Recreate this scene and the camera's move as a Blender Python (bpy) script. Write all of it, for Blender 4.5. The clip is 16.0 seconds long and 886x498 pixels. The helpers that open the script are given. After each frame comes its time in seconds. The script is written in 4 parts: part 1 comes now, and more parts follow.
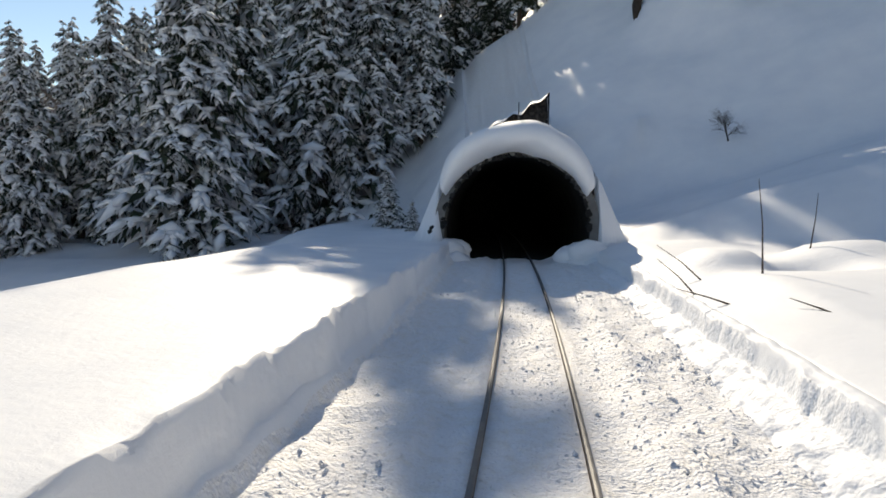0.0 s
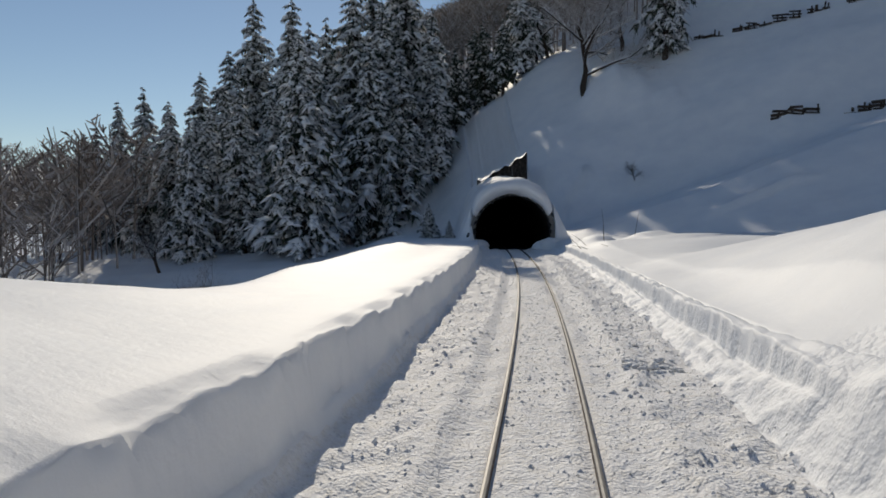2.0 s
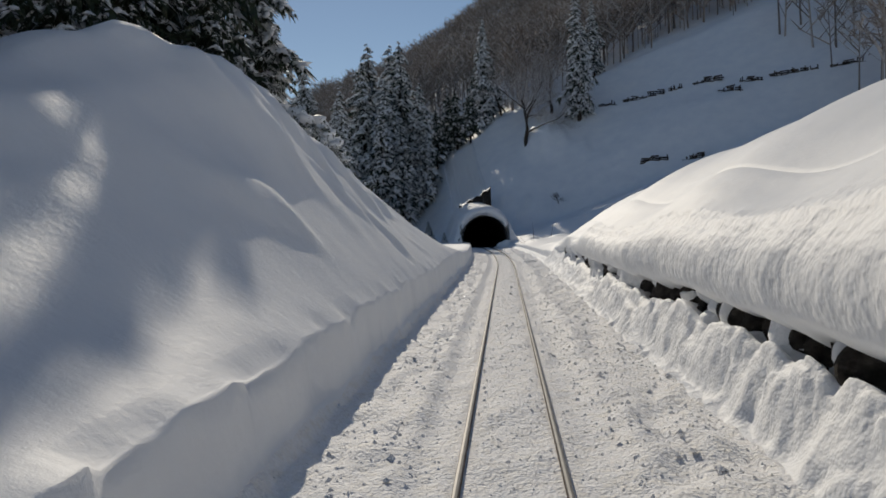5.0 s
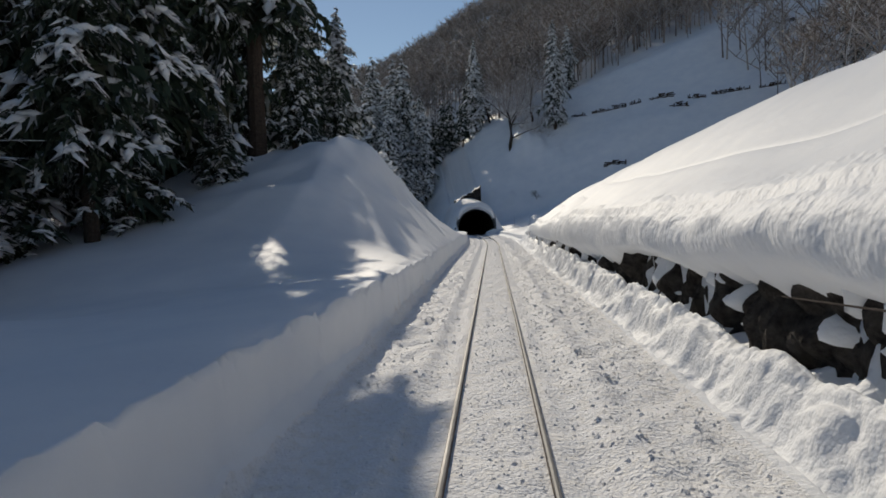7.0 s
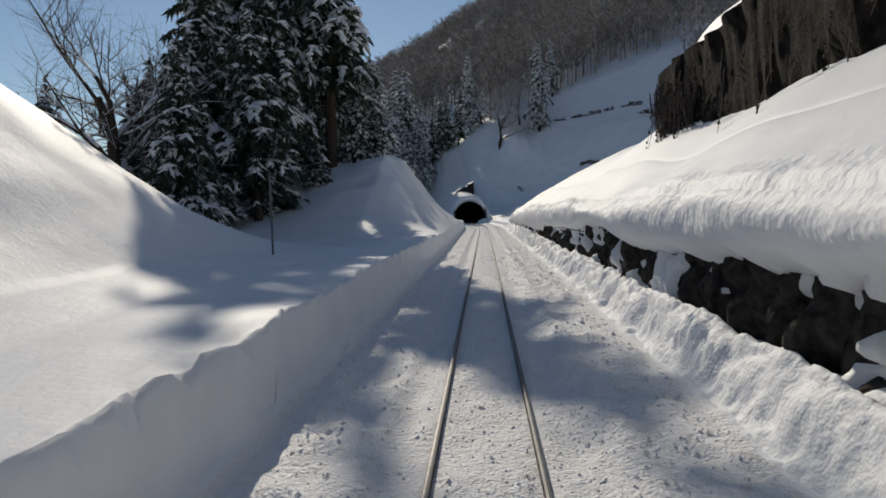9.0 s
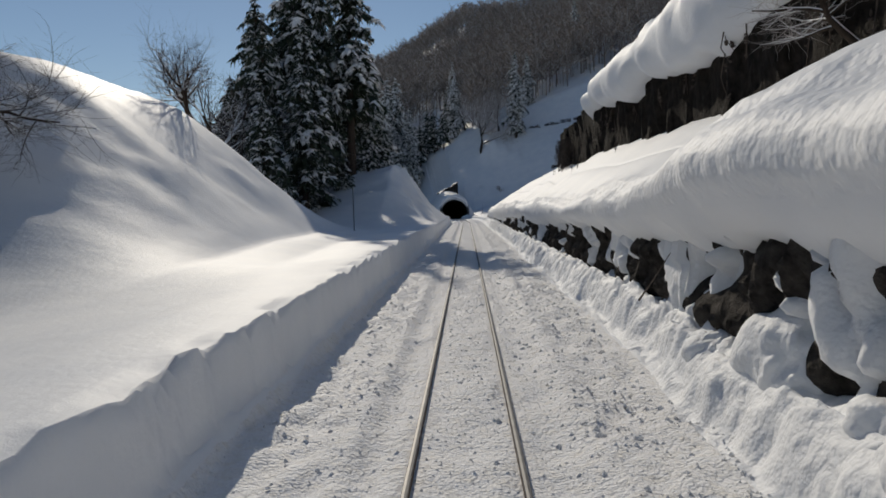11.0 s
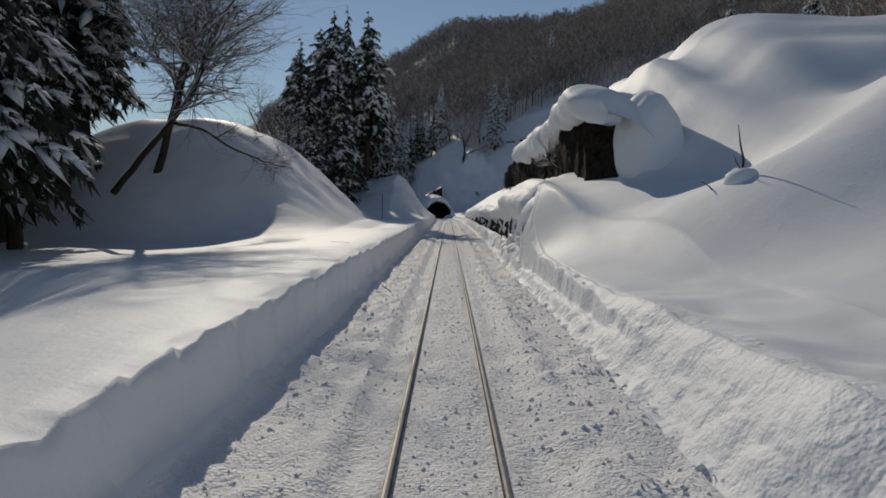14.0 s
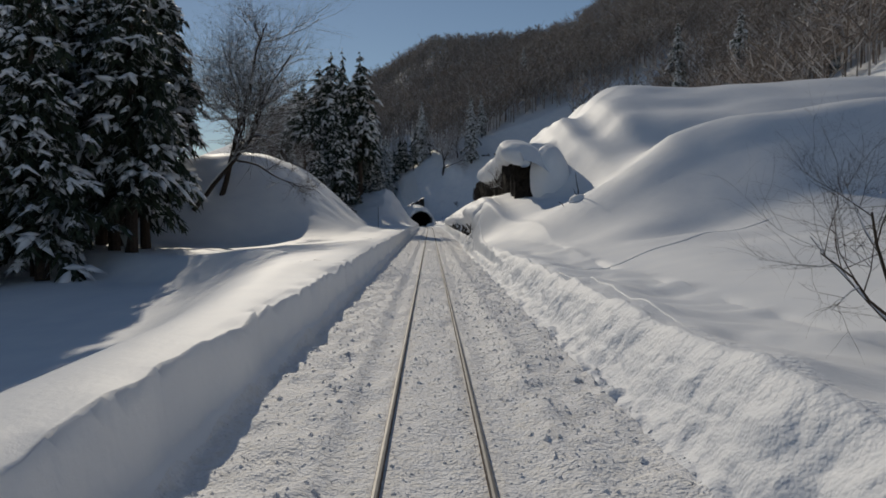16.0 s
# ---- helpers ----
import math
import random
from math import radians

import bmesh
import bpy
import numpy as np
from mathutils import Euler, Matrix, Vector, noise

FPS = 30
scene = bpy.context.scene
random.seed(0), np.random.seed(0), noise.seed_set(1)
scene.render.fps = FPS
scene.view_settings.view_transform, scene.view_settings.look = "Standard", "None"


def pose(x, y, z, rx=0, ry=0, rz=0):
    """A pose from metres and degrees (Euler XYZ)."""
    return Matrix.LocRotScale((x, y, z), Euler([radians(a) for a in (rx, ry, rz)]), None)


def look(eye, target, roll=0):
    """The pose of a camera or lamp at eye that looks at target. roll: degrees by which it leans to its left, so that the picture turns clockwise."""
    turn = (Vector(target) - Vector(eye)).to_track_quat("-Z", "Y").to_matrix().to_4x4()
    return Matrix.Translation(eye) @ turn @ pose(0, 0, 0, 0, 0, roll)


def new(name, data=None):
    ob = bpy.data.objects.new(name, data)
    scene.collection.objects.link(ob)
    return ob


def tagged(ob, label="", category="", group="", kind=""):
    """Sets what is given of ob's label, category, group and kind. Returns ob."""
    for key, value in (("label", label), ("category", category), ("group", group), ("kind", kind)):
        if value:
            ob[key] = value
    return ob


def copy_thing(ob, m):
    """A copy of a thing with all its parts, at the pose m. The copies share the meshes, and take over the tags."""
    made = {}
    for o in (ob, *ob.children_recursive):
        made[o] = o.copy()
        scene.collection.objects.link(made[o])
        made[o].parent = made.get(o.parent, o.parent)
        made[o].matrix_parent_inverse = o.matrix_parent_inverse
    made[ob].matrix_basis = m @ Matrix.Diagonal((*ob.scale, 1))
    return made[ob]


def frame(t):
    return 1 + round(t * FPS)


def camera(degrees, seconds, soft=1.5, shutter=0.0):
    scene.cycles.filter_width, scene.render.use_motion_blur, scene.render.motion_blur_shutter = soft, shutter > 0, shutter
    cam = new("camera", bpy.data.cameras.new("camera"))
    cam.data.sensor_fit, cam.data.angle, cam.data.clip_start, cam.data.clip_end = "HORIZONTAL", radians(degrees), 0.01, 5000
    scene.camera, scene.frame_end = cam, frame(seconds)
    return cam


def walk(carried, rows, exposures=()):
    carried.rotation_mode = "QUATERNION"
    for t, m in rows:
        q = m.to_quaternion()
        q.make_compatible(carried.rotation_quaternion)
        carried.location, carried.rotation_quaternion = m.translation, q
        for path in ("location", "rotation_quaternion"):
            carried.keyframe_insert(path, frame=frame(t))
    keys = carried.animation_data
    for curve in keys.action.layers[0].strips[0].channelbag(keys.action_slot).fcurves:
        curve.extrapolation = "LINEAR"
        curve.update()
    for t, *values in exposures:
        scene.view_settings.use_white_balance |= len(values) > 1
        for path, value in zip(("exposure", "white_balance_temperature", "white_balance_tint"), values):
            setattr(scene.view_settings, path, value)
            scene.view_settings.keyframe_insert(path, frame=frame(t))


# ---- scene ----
cam = camera(64.1, 16.0, soft=1.7)
PATH = [
    (0.0, pose(-0.572, 25.826, 2.596, 85.686, -0.536, 10.167)),
    (0.5, pose(-0.307, 19.022, 2.596, 85.903, -0.548, 9.637)),
    (1.0, pose(-0.115, 12.183, 2.596, 86.405, -0.523, 9.239)),
    (1.5, pose(0.002, 5.323, 2.596, 86.885, 0.070, 8.778)),
    (2.0, pose(0.058, -1.549, 2.596, 87.460, 0.863, 8.433)),
    (2.5, pose(0.046, -8.453, 2.596, 88.002, 1.663, 8.042)),
    (3.0, pose(0.045, -15.307, 2.596, 88.431, 2.096, 8.025)),
    (3.5, pose(0.026, -22.099, 2.596, 88.663, 2.416, 7.184)),
    (6.0, pose(0.042, -53.650, 2.596, 88.119, 2.553, 4.266)),
    (6.5, pose(0.049, -59.368, 2.596, 87.886, 2.782, 4.073)),
    (7.0, pose(0.043, -65.006, 2.596, 87.728, 2.298, 4.004)),
    (7.5, pose(0.037, -70.550, 2.596, 87.551, 2.321, 3.791)),
    (8.0, pose(0.045, -76.054, 2.596, 87.334, 2.271, 3.774)),
    (10.5, pose(0.063, -101.849, 2.596, 86.642, 1.541, 2.210)),
    (11.0, pose(0.077, -106.849, 2.596, 86.674, 1.732, 1.922)),
    (11.5, pose(0.048, -111.798, 2.596, 86.671, 1.319, 1.490)),
    (12.0, pose(0.024, -116.724, 2.596, 86.576, 0.480, 1.175)),
    (12.5, pose(-0.009, -121.575, 2.596, 86.555, 0.074, 0.812)),
    (13.0, pose(-0.017, -126.363, 2.596, 86.533, -0.284, 0.471)),
    (13.5, pose(0.032, -131.177, 2.596, 86.651, -0.491, 0.468)),
    (14.0, pose(-0.021, -136.016, 2.596, 86.725, -0.837, 0.460)),
    (14.5, pose(-0.052, -140.946, 2.596, 86.898, -0.756, 0.350)),
    (15.0, pose(-0.048, -145.949, 2.596, 87.094, -0.560, -0.417)),
    (15.5, pose(-0.058, -150.977, 2.596, 87.246, -0.159, -0.964)),
    (16.0, pose(-0.032, -156.000, 2.596, 87.433, 0.113, -1.027)),
]
# the clip's own brightness: open in the tunnel's shade, then closing down on the snow
walk(cam, PATH, [(0.0, 0.45, 7400, 10), (0.5, 0.32, 7400, 10), (1.0, 0.0, 7100, 10), (1.5, -0.28, 7000, 10), (2.0, -0.45, 6900, 10), (3.5, -0.65, 6900, 10), (6.0, -0.55, 6900, 10), (8.0, -0.5, 6900, 10), (10.5, -0.7, 6750, 10), (12.5, -0.75, 6750, 10), (14.5, -0.92, 6900, 10), (16.0, -0.95, 6900, 10)])

# ---- light: a low winter sun ahead and to the left, clear sky ----
SUN_EL, SUN_AZ = 29.0, 15.5          # degrees up, degrees left of the way to the tunnel
world = bpy.data.worlds.new("sky")
scene.world = world
world.use_nodes = True
wt = world.node_tree
sky = wt.nodes.new("ShaderNodeTexSky")
sky.sky_type, sky.sun_disc = "NISHITA", False
sky.sun_elevation, sky.sun_rotation = radians(SUN_EL), radians(-SUN_AZ)
sky.altitude, sky.air_density, sky.dust_density, sky.ozone_density = 600, 1.0, 0.05, 2.2
wt.links.new(sky.outputs[0], wt.nodes["Background"].inputs[0])
wt.nodes["Background"].inputs[1].default_value = 0.10
sun = new("sun", bpy.data.lights.new("sun", "SUN"))
sun.data.energy, sun.data.angle, sun.data.color = 3.9, radians(0.6), (1.0, 0.93, 0.81)
SUN_DIR = Vector((-math.sin(radians(SUN_AZ)) * math.cos(radians(SUN_EL)), math.cos(radians(SUN_AZ)) * math.cos(radians(SUN_EL)), math.sin(radians(SUN_EL))))
sun.matrix_world = look(SUN_DIR * 300, (0, 0, 0))


# ---- materials ----
def material(name, build):
    m = bpy.data.materials.new(name)
    m.use_nodes = True
    t = m.node_tree
    build(t, t.nodes["Principled BSDF"])
    return m


def add(t, kind, **values):
    n = t.nodes.new(kind)
    for key, value in values.items():
        n.inputs[key.replace("_", " ")].default_value = value
    return n


def noise_of(t, scale, detail=4.0, rough=0.55, space=None, stretch=(1, 1, 1)):
    g = t.nodes.new("ShaderNodeNewGeometry") if space is None else space
    src = g.outputs["Position"] if space is None else g.outputs["Object"]
    if stretch != (1, 1, 1):
        mp = t.nodes.new("ShaderNodeMapping")
        mp.inputs["Scale"].default_value = stretch
        t.links.new(src, mp.inputs[0])
        src = mp.outputs[0]
    n = add(t, "ShaderNodeTexNoise", Scale=scale, Detail=detail, Roughness=rough)
    t.links.new(src, n.inputs["Vector"])
    return n.outputs["Fac"]


def ramp(t, fac, stops):
    r = t.nodes.new("ShaderNodeValToRGB")
    while len(r.color_ramp.elements) < len(stops):
        r.color_ramp.elements.new(0.5)
    for e, (p, c) in zip(r.color_ramp.elements, stops):
        e.position, e.color = p, (*c, 1)
    t.links.new(fac, r.inputs[0])
    return r.outputs[0]


def bump(t, b, fac, strength, distance, before=None):
    n = add(t, "ShaderNodeBump", Strength=strength, Distance=distance)
    t.links.new(fac, n.inputs["Height"])
    if before:
        t.links.new(before, n.inputs["Normal"])
    t.links.new(n.outputs[0], b.inputs["Normal"])
    return n.outputs[0]


def snow_build(t, b):
    c = ramp(t, noise_of(t, 0.5, 3), [(0.3, (0.80, 0.82, 0.85)), (0.7, (0.88, 0.89, 0.90))])
    t.links.new(c, b.inputs["Base Color"])
    b.inputs["Roughness"].default_value = 0.62
    b.inputs["Specular IOR Level"].default_value = 0.25
    n1 = bump(t, b, noise_of(t, 1.3, 3, 0.45), 0.22, 0.10)
    n2 = bump(t, b, noise_of(t, 9, 3), 0.26, 0.03, n1)
    bump(t, b, noise_of(t, 60, 2), 0.35, 0.006, n2)


def cells(t, scale, smooth=0.6):
    """Rounded cells: 0 in the middle of each, rising to its rim."""
    v = t.nodes.new("ShaderNodeTexVoronoi")
    v.feature = "SMOOTH_F1"
    v.inputs["Scale"].default_value, v.inputs["Smoothness"].default_value = scale, smooth
    g = t.nodes.new("ShaderNodeNewGeometry")
    w = add(t, "ShaderNodeTexNoise", Scale=scale * 0.7, Detail=1.0)
    t.links.new(g.outputs["Position"], w.inputs["Vector"])
    m = t.nodes.new("ShaderNodeVectorMath")
    m.operation = "MULTIPLY_ADD"
    m.inputs[1].default_value = (0.5 / scale,) * 3
    t.links.new(w.outputs["Color"], m.inputs[0])
    t.links.new(g.outputs["Position"], m.inputs[2])
    t.links.new(m.outputs[0], v.inputs["Vector"])
    return v.outputs["Distance"]


def clods(t, b, fac, strength, distance, before=None):
    out = bump(t, b, fac, strength, distance, before)
    out.node.invert = True
    return out


def pitted_build(t, b):
    snow_build(t, b)
    n1 = bump(t, b, noise_of(t, 2.2, 2, 0.4), 0.18, 0.12)
    n2 = bump(t, b, cells(t, 5.5), 0.30, 0.08, n1)
    n3 = bump(t, b, cells(t, 13), 0.30, 0.035, n2)
    bump(t, b, noise_of(t, 55, 2), 0.3, 0.005, n3)


def cloddy_build(t, b):
    snow_build(t, b)
    n1 = bump(t, b, noise_of(t, 3.5, 2, 0.4), 0.4, 0.09)
    n2 = clods(t, b, cells(t, 8), 0.24, 0.07, n1)
    n3 = clods(t, b, cells(t, 21), 0.30, 0.03, n2)
    bump(t, b, noise_of(t, 60, 2), 0.4, 0.006, n3)


def bed_build(t, b):
    grain = noise_of(t, 30, 2, 0.5)
    c = ramp(t, grain, [(0.26, (0.66, 0.66, 0.67)), (0.36, (0.83, 0.83, 0.84)), (0.7, (0.89, 0.89, 0.89))])
    dirt = ramp(t, noise_of(t, 6, 4, 0.6), [(0.45, (1.0, 1.0, 1.0)), (0.75, (0.93, 0.90, 0.84))])
    mix = t.nodes.new("ShaderNodeMix")
    mix.data_type, mix.blend_type = "RGBA", "MULTIPLY"
    mix.inputs[0].default_value = 1.0
    t.links.new(c, mix.inputs[6])
    t.links.new(dirt, mix.inputs[7])
    t.links.new(mix.outputs[2], b.inputs["Base Color"])
    b.inputs["Roughness"].default_value = 0.7
    b.inputs["Specular IOR Level"].default_value = 0.2
    n1 = bump(t, b, noise_of(t, 4, 2, 0.4), 0.35, 0.06)
    n2 = clods(t, b, cells(t, 10), 0.36, 0.05, n1)
    n3 = clods(t, b, cells(t, 26), 0.60, 0.03, n2)
    bump(t, b, noise_of(t, 70, 2), 0.6, 0.008, n3)


def plain(colour, rough, spread=0.25, scale=6.0, metal=0.0, relief=0.0, fine=30.0):
    def build(t, b):
        lo, hi = [tuple(max(0, v * k) for v in colour) for k in (1 - spread, 1 + spread)]
        t.links.new(ramp(t, noise_of(t, scale, 5), [(0.3, lo), (0.7, hi)]), b.inputs["Base Color"])
        b.inputs["Roughness"].default_value, b.inputs["Metallic"].default_value = rough, metal
        b.inputs["Specular IOR Level"].default_value = 0.5 if metal else 0.12
        if relief:
            bump(t, b, noise_of(t, fine, 5, 0.65), 0.7, relief)
    return build


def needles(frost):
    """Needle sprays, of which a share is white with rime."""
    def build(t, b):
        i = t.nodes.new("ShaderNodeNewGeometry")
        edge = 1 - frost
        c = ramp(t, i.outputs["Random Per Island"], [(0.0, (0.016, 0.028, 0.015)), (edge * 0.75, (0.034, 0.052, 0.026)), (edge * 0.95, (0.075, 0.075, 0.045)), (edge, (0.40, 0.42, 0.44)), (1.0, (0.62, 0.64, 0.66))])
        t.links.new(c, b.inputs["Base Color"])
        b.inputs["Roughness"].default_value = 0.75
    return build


def woods_build(t, b):
    i = t.nodes.new("ShaderNodeNewGeometry")
    t.links.new(ramp(t, i.outputs["Random Per Island"], [(0.0, (0.15, 0.12, 0.10)), (0.5, (0.33, 0.28, 0.245)), (1.0, (0.56, 0.53, 0.51))]), b.inputs["Base Color"])
    b.inputs["Roughness"].default_value = 0.95


SNOW = material("snow", snow_build)
CLODDY = material("cloddy_snow", cloddy_build)
PITTED = material("pitted_snow", pitted_build)
BED = material("ploughed_snow", bed_build)
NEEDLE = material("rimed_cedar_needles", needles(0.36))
# less rime: a darker copy, with the grove's shade partly put into its colour
SHADE_NEEDLE = material("shaded_cedar_needles", needles(0.10))
BARK = material("bark", plain((0.060, 0.045, 0.035), 0.9, 0.4, 9, 0, 0.02))
TWIG = material("twig_bark", plain((0.085, 0.068, 0.058), 0.9, 0.35, 3))
RIME = material("rimed_twigs", plain((0.40, 0.37, 0.36), 0.9, 0.5, 3))
WOODS = material("bare_woods", woods_build)
ROCK = material("dark_rock", plain((0.052, 0.046, 0.041), 0.9, 0.75, 5, 0, 0.20, 9))
EARTH = material("dark_earth", plain((0.020, 0.016, 0.0125), 0.95, 0.75, 4, 0, 0.12, 7))
CONCRETE = material("concrete", plain((0.16, 0.16, 0.155), 0.9, 0.3, 1.2, 0, 0.02))
LINING_DARK = material("tunnel_lining", plain((0.035, 0.034, 0.033), 0.95, 0.4, 0.8, 0, 0.03))
STEEL = material("rail_steel", plain((0.115, 0.112, 0.11), 0.55, 0.25, 4, 0.35))
RUST = material("rail_side", plain((0.085, 0.058, 0.042), 0.8, 0.3, 8))


# ---- numbers that wander: smooth lattice noise ----
def lattice(ix, iy, seed):
    h = (ix.astype(np.int64) * 374761393 + iy.astype(np.int64) * 668265263 + seed * 974634777) & 0x7FFFFFFF
    h = ((h ^ (h >> 13)) * 1274126177) & 0x7FFFFFFF
    return ((h ^ (h >> 16)) & 0xFFFF) / 32767.5 - 1.0


def wander(x, y, size, seed=0):
    x, y = np.broadcast_arrays(np.asarray(x, float) / size, np.asarray(y, float) / size)
    ix, iy = np.floor(x), np.floor(y)
    fx, fy = x - ix, y - iy
    fx, fy = fx * fx * (3 - 2 * fx), fy * fy * (3 - 2 * fy)
    a, b = lattice(ix, iy, seed), lattice(ix + 1, iy, seed)
    c, d = lattice(ix, iy + 1, seed), lattice(ix + 1, iy + 1, seed)
    return (a + (b - a) * fx) * (1 - fy) + (c + (d - c) * fx) * fy


def step(a, b, v):
    k = np.clip((np.asarray(v, float) - a) / (b - a), 0, 1)
    return k * k * (3 - 2 * k)


def curve(v, pairs):
    """Straight from point to point of (v, value) pairs, lightly rounded."""
    p = np.array(pairs, float)
    v = np.asarray(v, float)
    w = 0.5
    return (np.interp(v - w, p[:, 0], p[:, 1]) + 2 * np.interp(v, p[:, 0], p[:, 1]) + np.interp(v + w, p[:, 0], p[:, 1])) / 4


# ---- the lie of the land; u is the distance right of the track, y the way to the tunnel ----
PORTAL_Y = 56.0


def centre(y):
    d = np.clip(np.asarray(y, float) - 2.84, 0, None)
    return -0.00098 * np.minimum(d, 90) ** 2 - 0.18 * np.clip(d - 90, 0, 120)


def wall_top(y):
    return curve(y, [(-160, 1.1), (-140, 1.06), (-125, 1.15), (-105, 1.2), (-90, 1.2), (-70, 1.3), (-48, 1.25), (-35, 1.15), (-10, 1.15), (-4, 1.32), (1, 1.32), (7, 1.12), (16, 1.0), (40, 0.95), (55, 0.7)])


def hill(x, y):
    run = np.clip(y - 57, -400, 0) * 0.46 + np.clip(y - 57, 0, 10.5) * 0.03 + np.clip(y - 67.5, 0, 8) * 0.90 + np.clip(y - 75.5, 0, 22) * 0.73 + np.clip(y - 97.5, 0, 235) * 0.325 - 0.7 * np.clip(y - 332, 0, None)
    run = run - (0.20 * np.clip(-x, 0, 26) + 3.0 * step(-9, -15, x) * step(66, 84, y)) * step(150, 112, y)
    far = curve(x, [(-260, 8), (-92, 7.5), (-57, 5), (-35, 7), (-8, 9.5), (5, 9), (29, 4), (54, -4), (92, -10), (119, -3), (200, 0)])
    p = np.clip(run + 0.36 * np.clip(x, -400, 160) + far * step(150, 320, y), 0, None)
    return p - 1.2 * (1 - np.exp(-p / 3))


def mound_a(x, y):
    along = curve(y, [(-46, 0), (-38, 1.6), (-31, 4.4), (-26, 6.4), (-22, 6.3), (-12, 4.9), (-6, 4.6), (-3, 4.0), (0, 2.5), (5, 0.95), (12, 0.12), (19, 0)])
    across = np.interp(x, [-34, -25, -16, -10.5, -8.2, -6.9, -5.7, -4.7, -4.1, -3.3, -2.8], [0, 0.2, 0.85, 0.95, 1, 0.84, 0.58, 0.36, 0.24, 0.09, 0.0])
    return along * across * (1 + 0.24 * step(-15, -7, y) * step(-8.0, -10.3, x))


def mound_b(x, y):
    along = curve(y, [(-96, 0), (-93, 0.04), (-91, 0.17), (-88.3, 0.44), (-84, 0.77), (-80.5, 0.97), (-76, 1), (-69, 1), (-64, 0.8), (-58, 0.4), (-51, 0)])
    across = np.interp(x, [-46, -36, -32.6, -28.4, -24.2, -20.2, -17, -15, -13.5, -12, -10.5, -9, -7.5, -5.5], [0, 0.3, 0.52, 0.84, 1, 0.99, 0.91, 0.80, 0.67, 0.51, 0.35, 0.19, 0.05, 0])
    return 9.5 * along * across


def drift(x, y, spots):
    z = 0.0
    for px, py, r, h in spots:
        d2 = ((x - px) / r) ** 2 + ((y - py) / (r * 1.5)) ** 2
        z = z + h * np.exp(-d2 ** 2.2)
    return z


DRIFTS = [(-3.6, -17.4, 0.3, -0.14), (-6.2, -24.5, 1.2, 0.4), (-7.4, -19.4, 1.1, 0.3)]


def ridges(x, y, lines):
    """Wind-packed folds: gentle behind, steep in front, along short lines (x0, y0, x1, y1, height, length of the back)."""
    z = 0.0
    for x0, y0, x1, y1, h, back in lines:
        dx, dy = x1 - x0, y1 - y0
        ln = math.hypot(dx, dy)
        a = ((x - x0) * dx + (y - y0) * dy) / ln / ln
        s = ((x - x0) * dy - (y - y0) * dx) / ln
        s = -s + 0.40 * wander(x, y, 1.3, 47) + 0.35 * (a - 0.5) ** 2 * ln * 0.5
        end = step(-0.12, 0.3, a) * step(1.12, 0.8, a)
        z = z + h * end * step(-0.32, 0.22, s) * np.exp(-np.clip(s - 0.15, 0, None) / back)
    return z


RIDGES = [(-6.5, -16.4, -4.9, -13.1, 0.55, 0.9), (-6.4, -12.6, -5.1, -9.0, 0.42, 0.8), (-3.9, -12.4, -3.2, -11.2, 0.14, 0.5), (-4.6, -17.6, -3.6, -16.2, 0.22, 0.5),
          (-7.6, -13.2, -6.4, -10.4, 0.34, 0.8), (-7.4, -20.6, -5.6, -17.8, 0.5, 0.9), (-6.6, -26.4, -5.2, -22.6, 0.35, 0.7),
          (-5.8, -21.0, -4.4, -18.6, 0.30, 0.6), (-5.4, -29.4, -4.2, -26.6, 0.28, 0.6), (-8.4, -27.6, -6.6, -25.0, 0.35, 0.7),
          (-7.6, -24.6, -6.2, -21.0, 0.4, 0.7), (-8.6, -22.0, -7.2, -18.6, 0.4, 0.7)]


def left_land(x, y):
    z = wall_top(y) + 0.10 * wander(x, y, 5, 3) * step(-3, -5, x) + 0.16 * wander(x, y, 11, 4) * step(-3.5, -7, x)
    z = z - 0.085 * np.clip(-4.2 - x, 0, 13) * step(-34, -52, y)
    rough = mound_a(x, y)
    z = z + rough + 0.35 * wander(x, y, 3.2, 5) * step(0.5, 4, rough) + 0.12 * wander(x, y, 1.1, 6) * step(0.5, 3, rough)
    z = z + drift(x, y, DRIFTS) + ridges(x, y, RIDGES)
    big = mound_b(x, y)
    z = z + big + 0.45 * wander(x, y, 4.5, 7) * step(0.6, 4, big) + 0.08 * wander(x, y, 1.2, 8) * step(0.5, 3, big)
    brink = curve(y, [(-400, -4.5), (-149, -4.35), (-146, -4.5), (-142.5, -4.65), (-140.5, -4.7), (-135.4, -5.45), (-132, -5.8), (-128, -6.6), (-124, -7.2), (-120, -8.2), (-115, -12), (-108, -22), (-95, -45), (-60, -45), (-45, -40), (-30, -40), (-5, -30), (3, -16), (9, -9), (14, -8.0), (20, -8.6), (36, -9.4), (44, -9), (52, -9), (62, -12)])
    depth = curve(y, [(-160, 3.0), (-135, 2.4), (-118, 1.5), (-106, 1.4), (-95, 7), (-10, 7), (4, 7.0), (48, 7.0), (62, 2.5), (70, 1.5)])
    off = np.clip(brink - x, 0, None)
    return z - depth * step(-1.0, 5, brink - x) - 0.05 * np.clip(off - 10, 0, 200)


def ledge(y):
    """How far the foot of the undercut bank stands back from the line."""
    return 0.36 * step(-24, -42, y) * step(-99.5, -94, y)


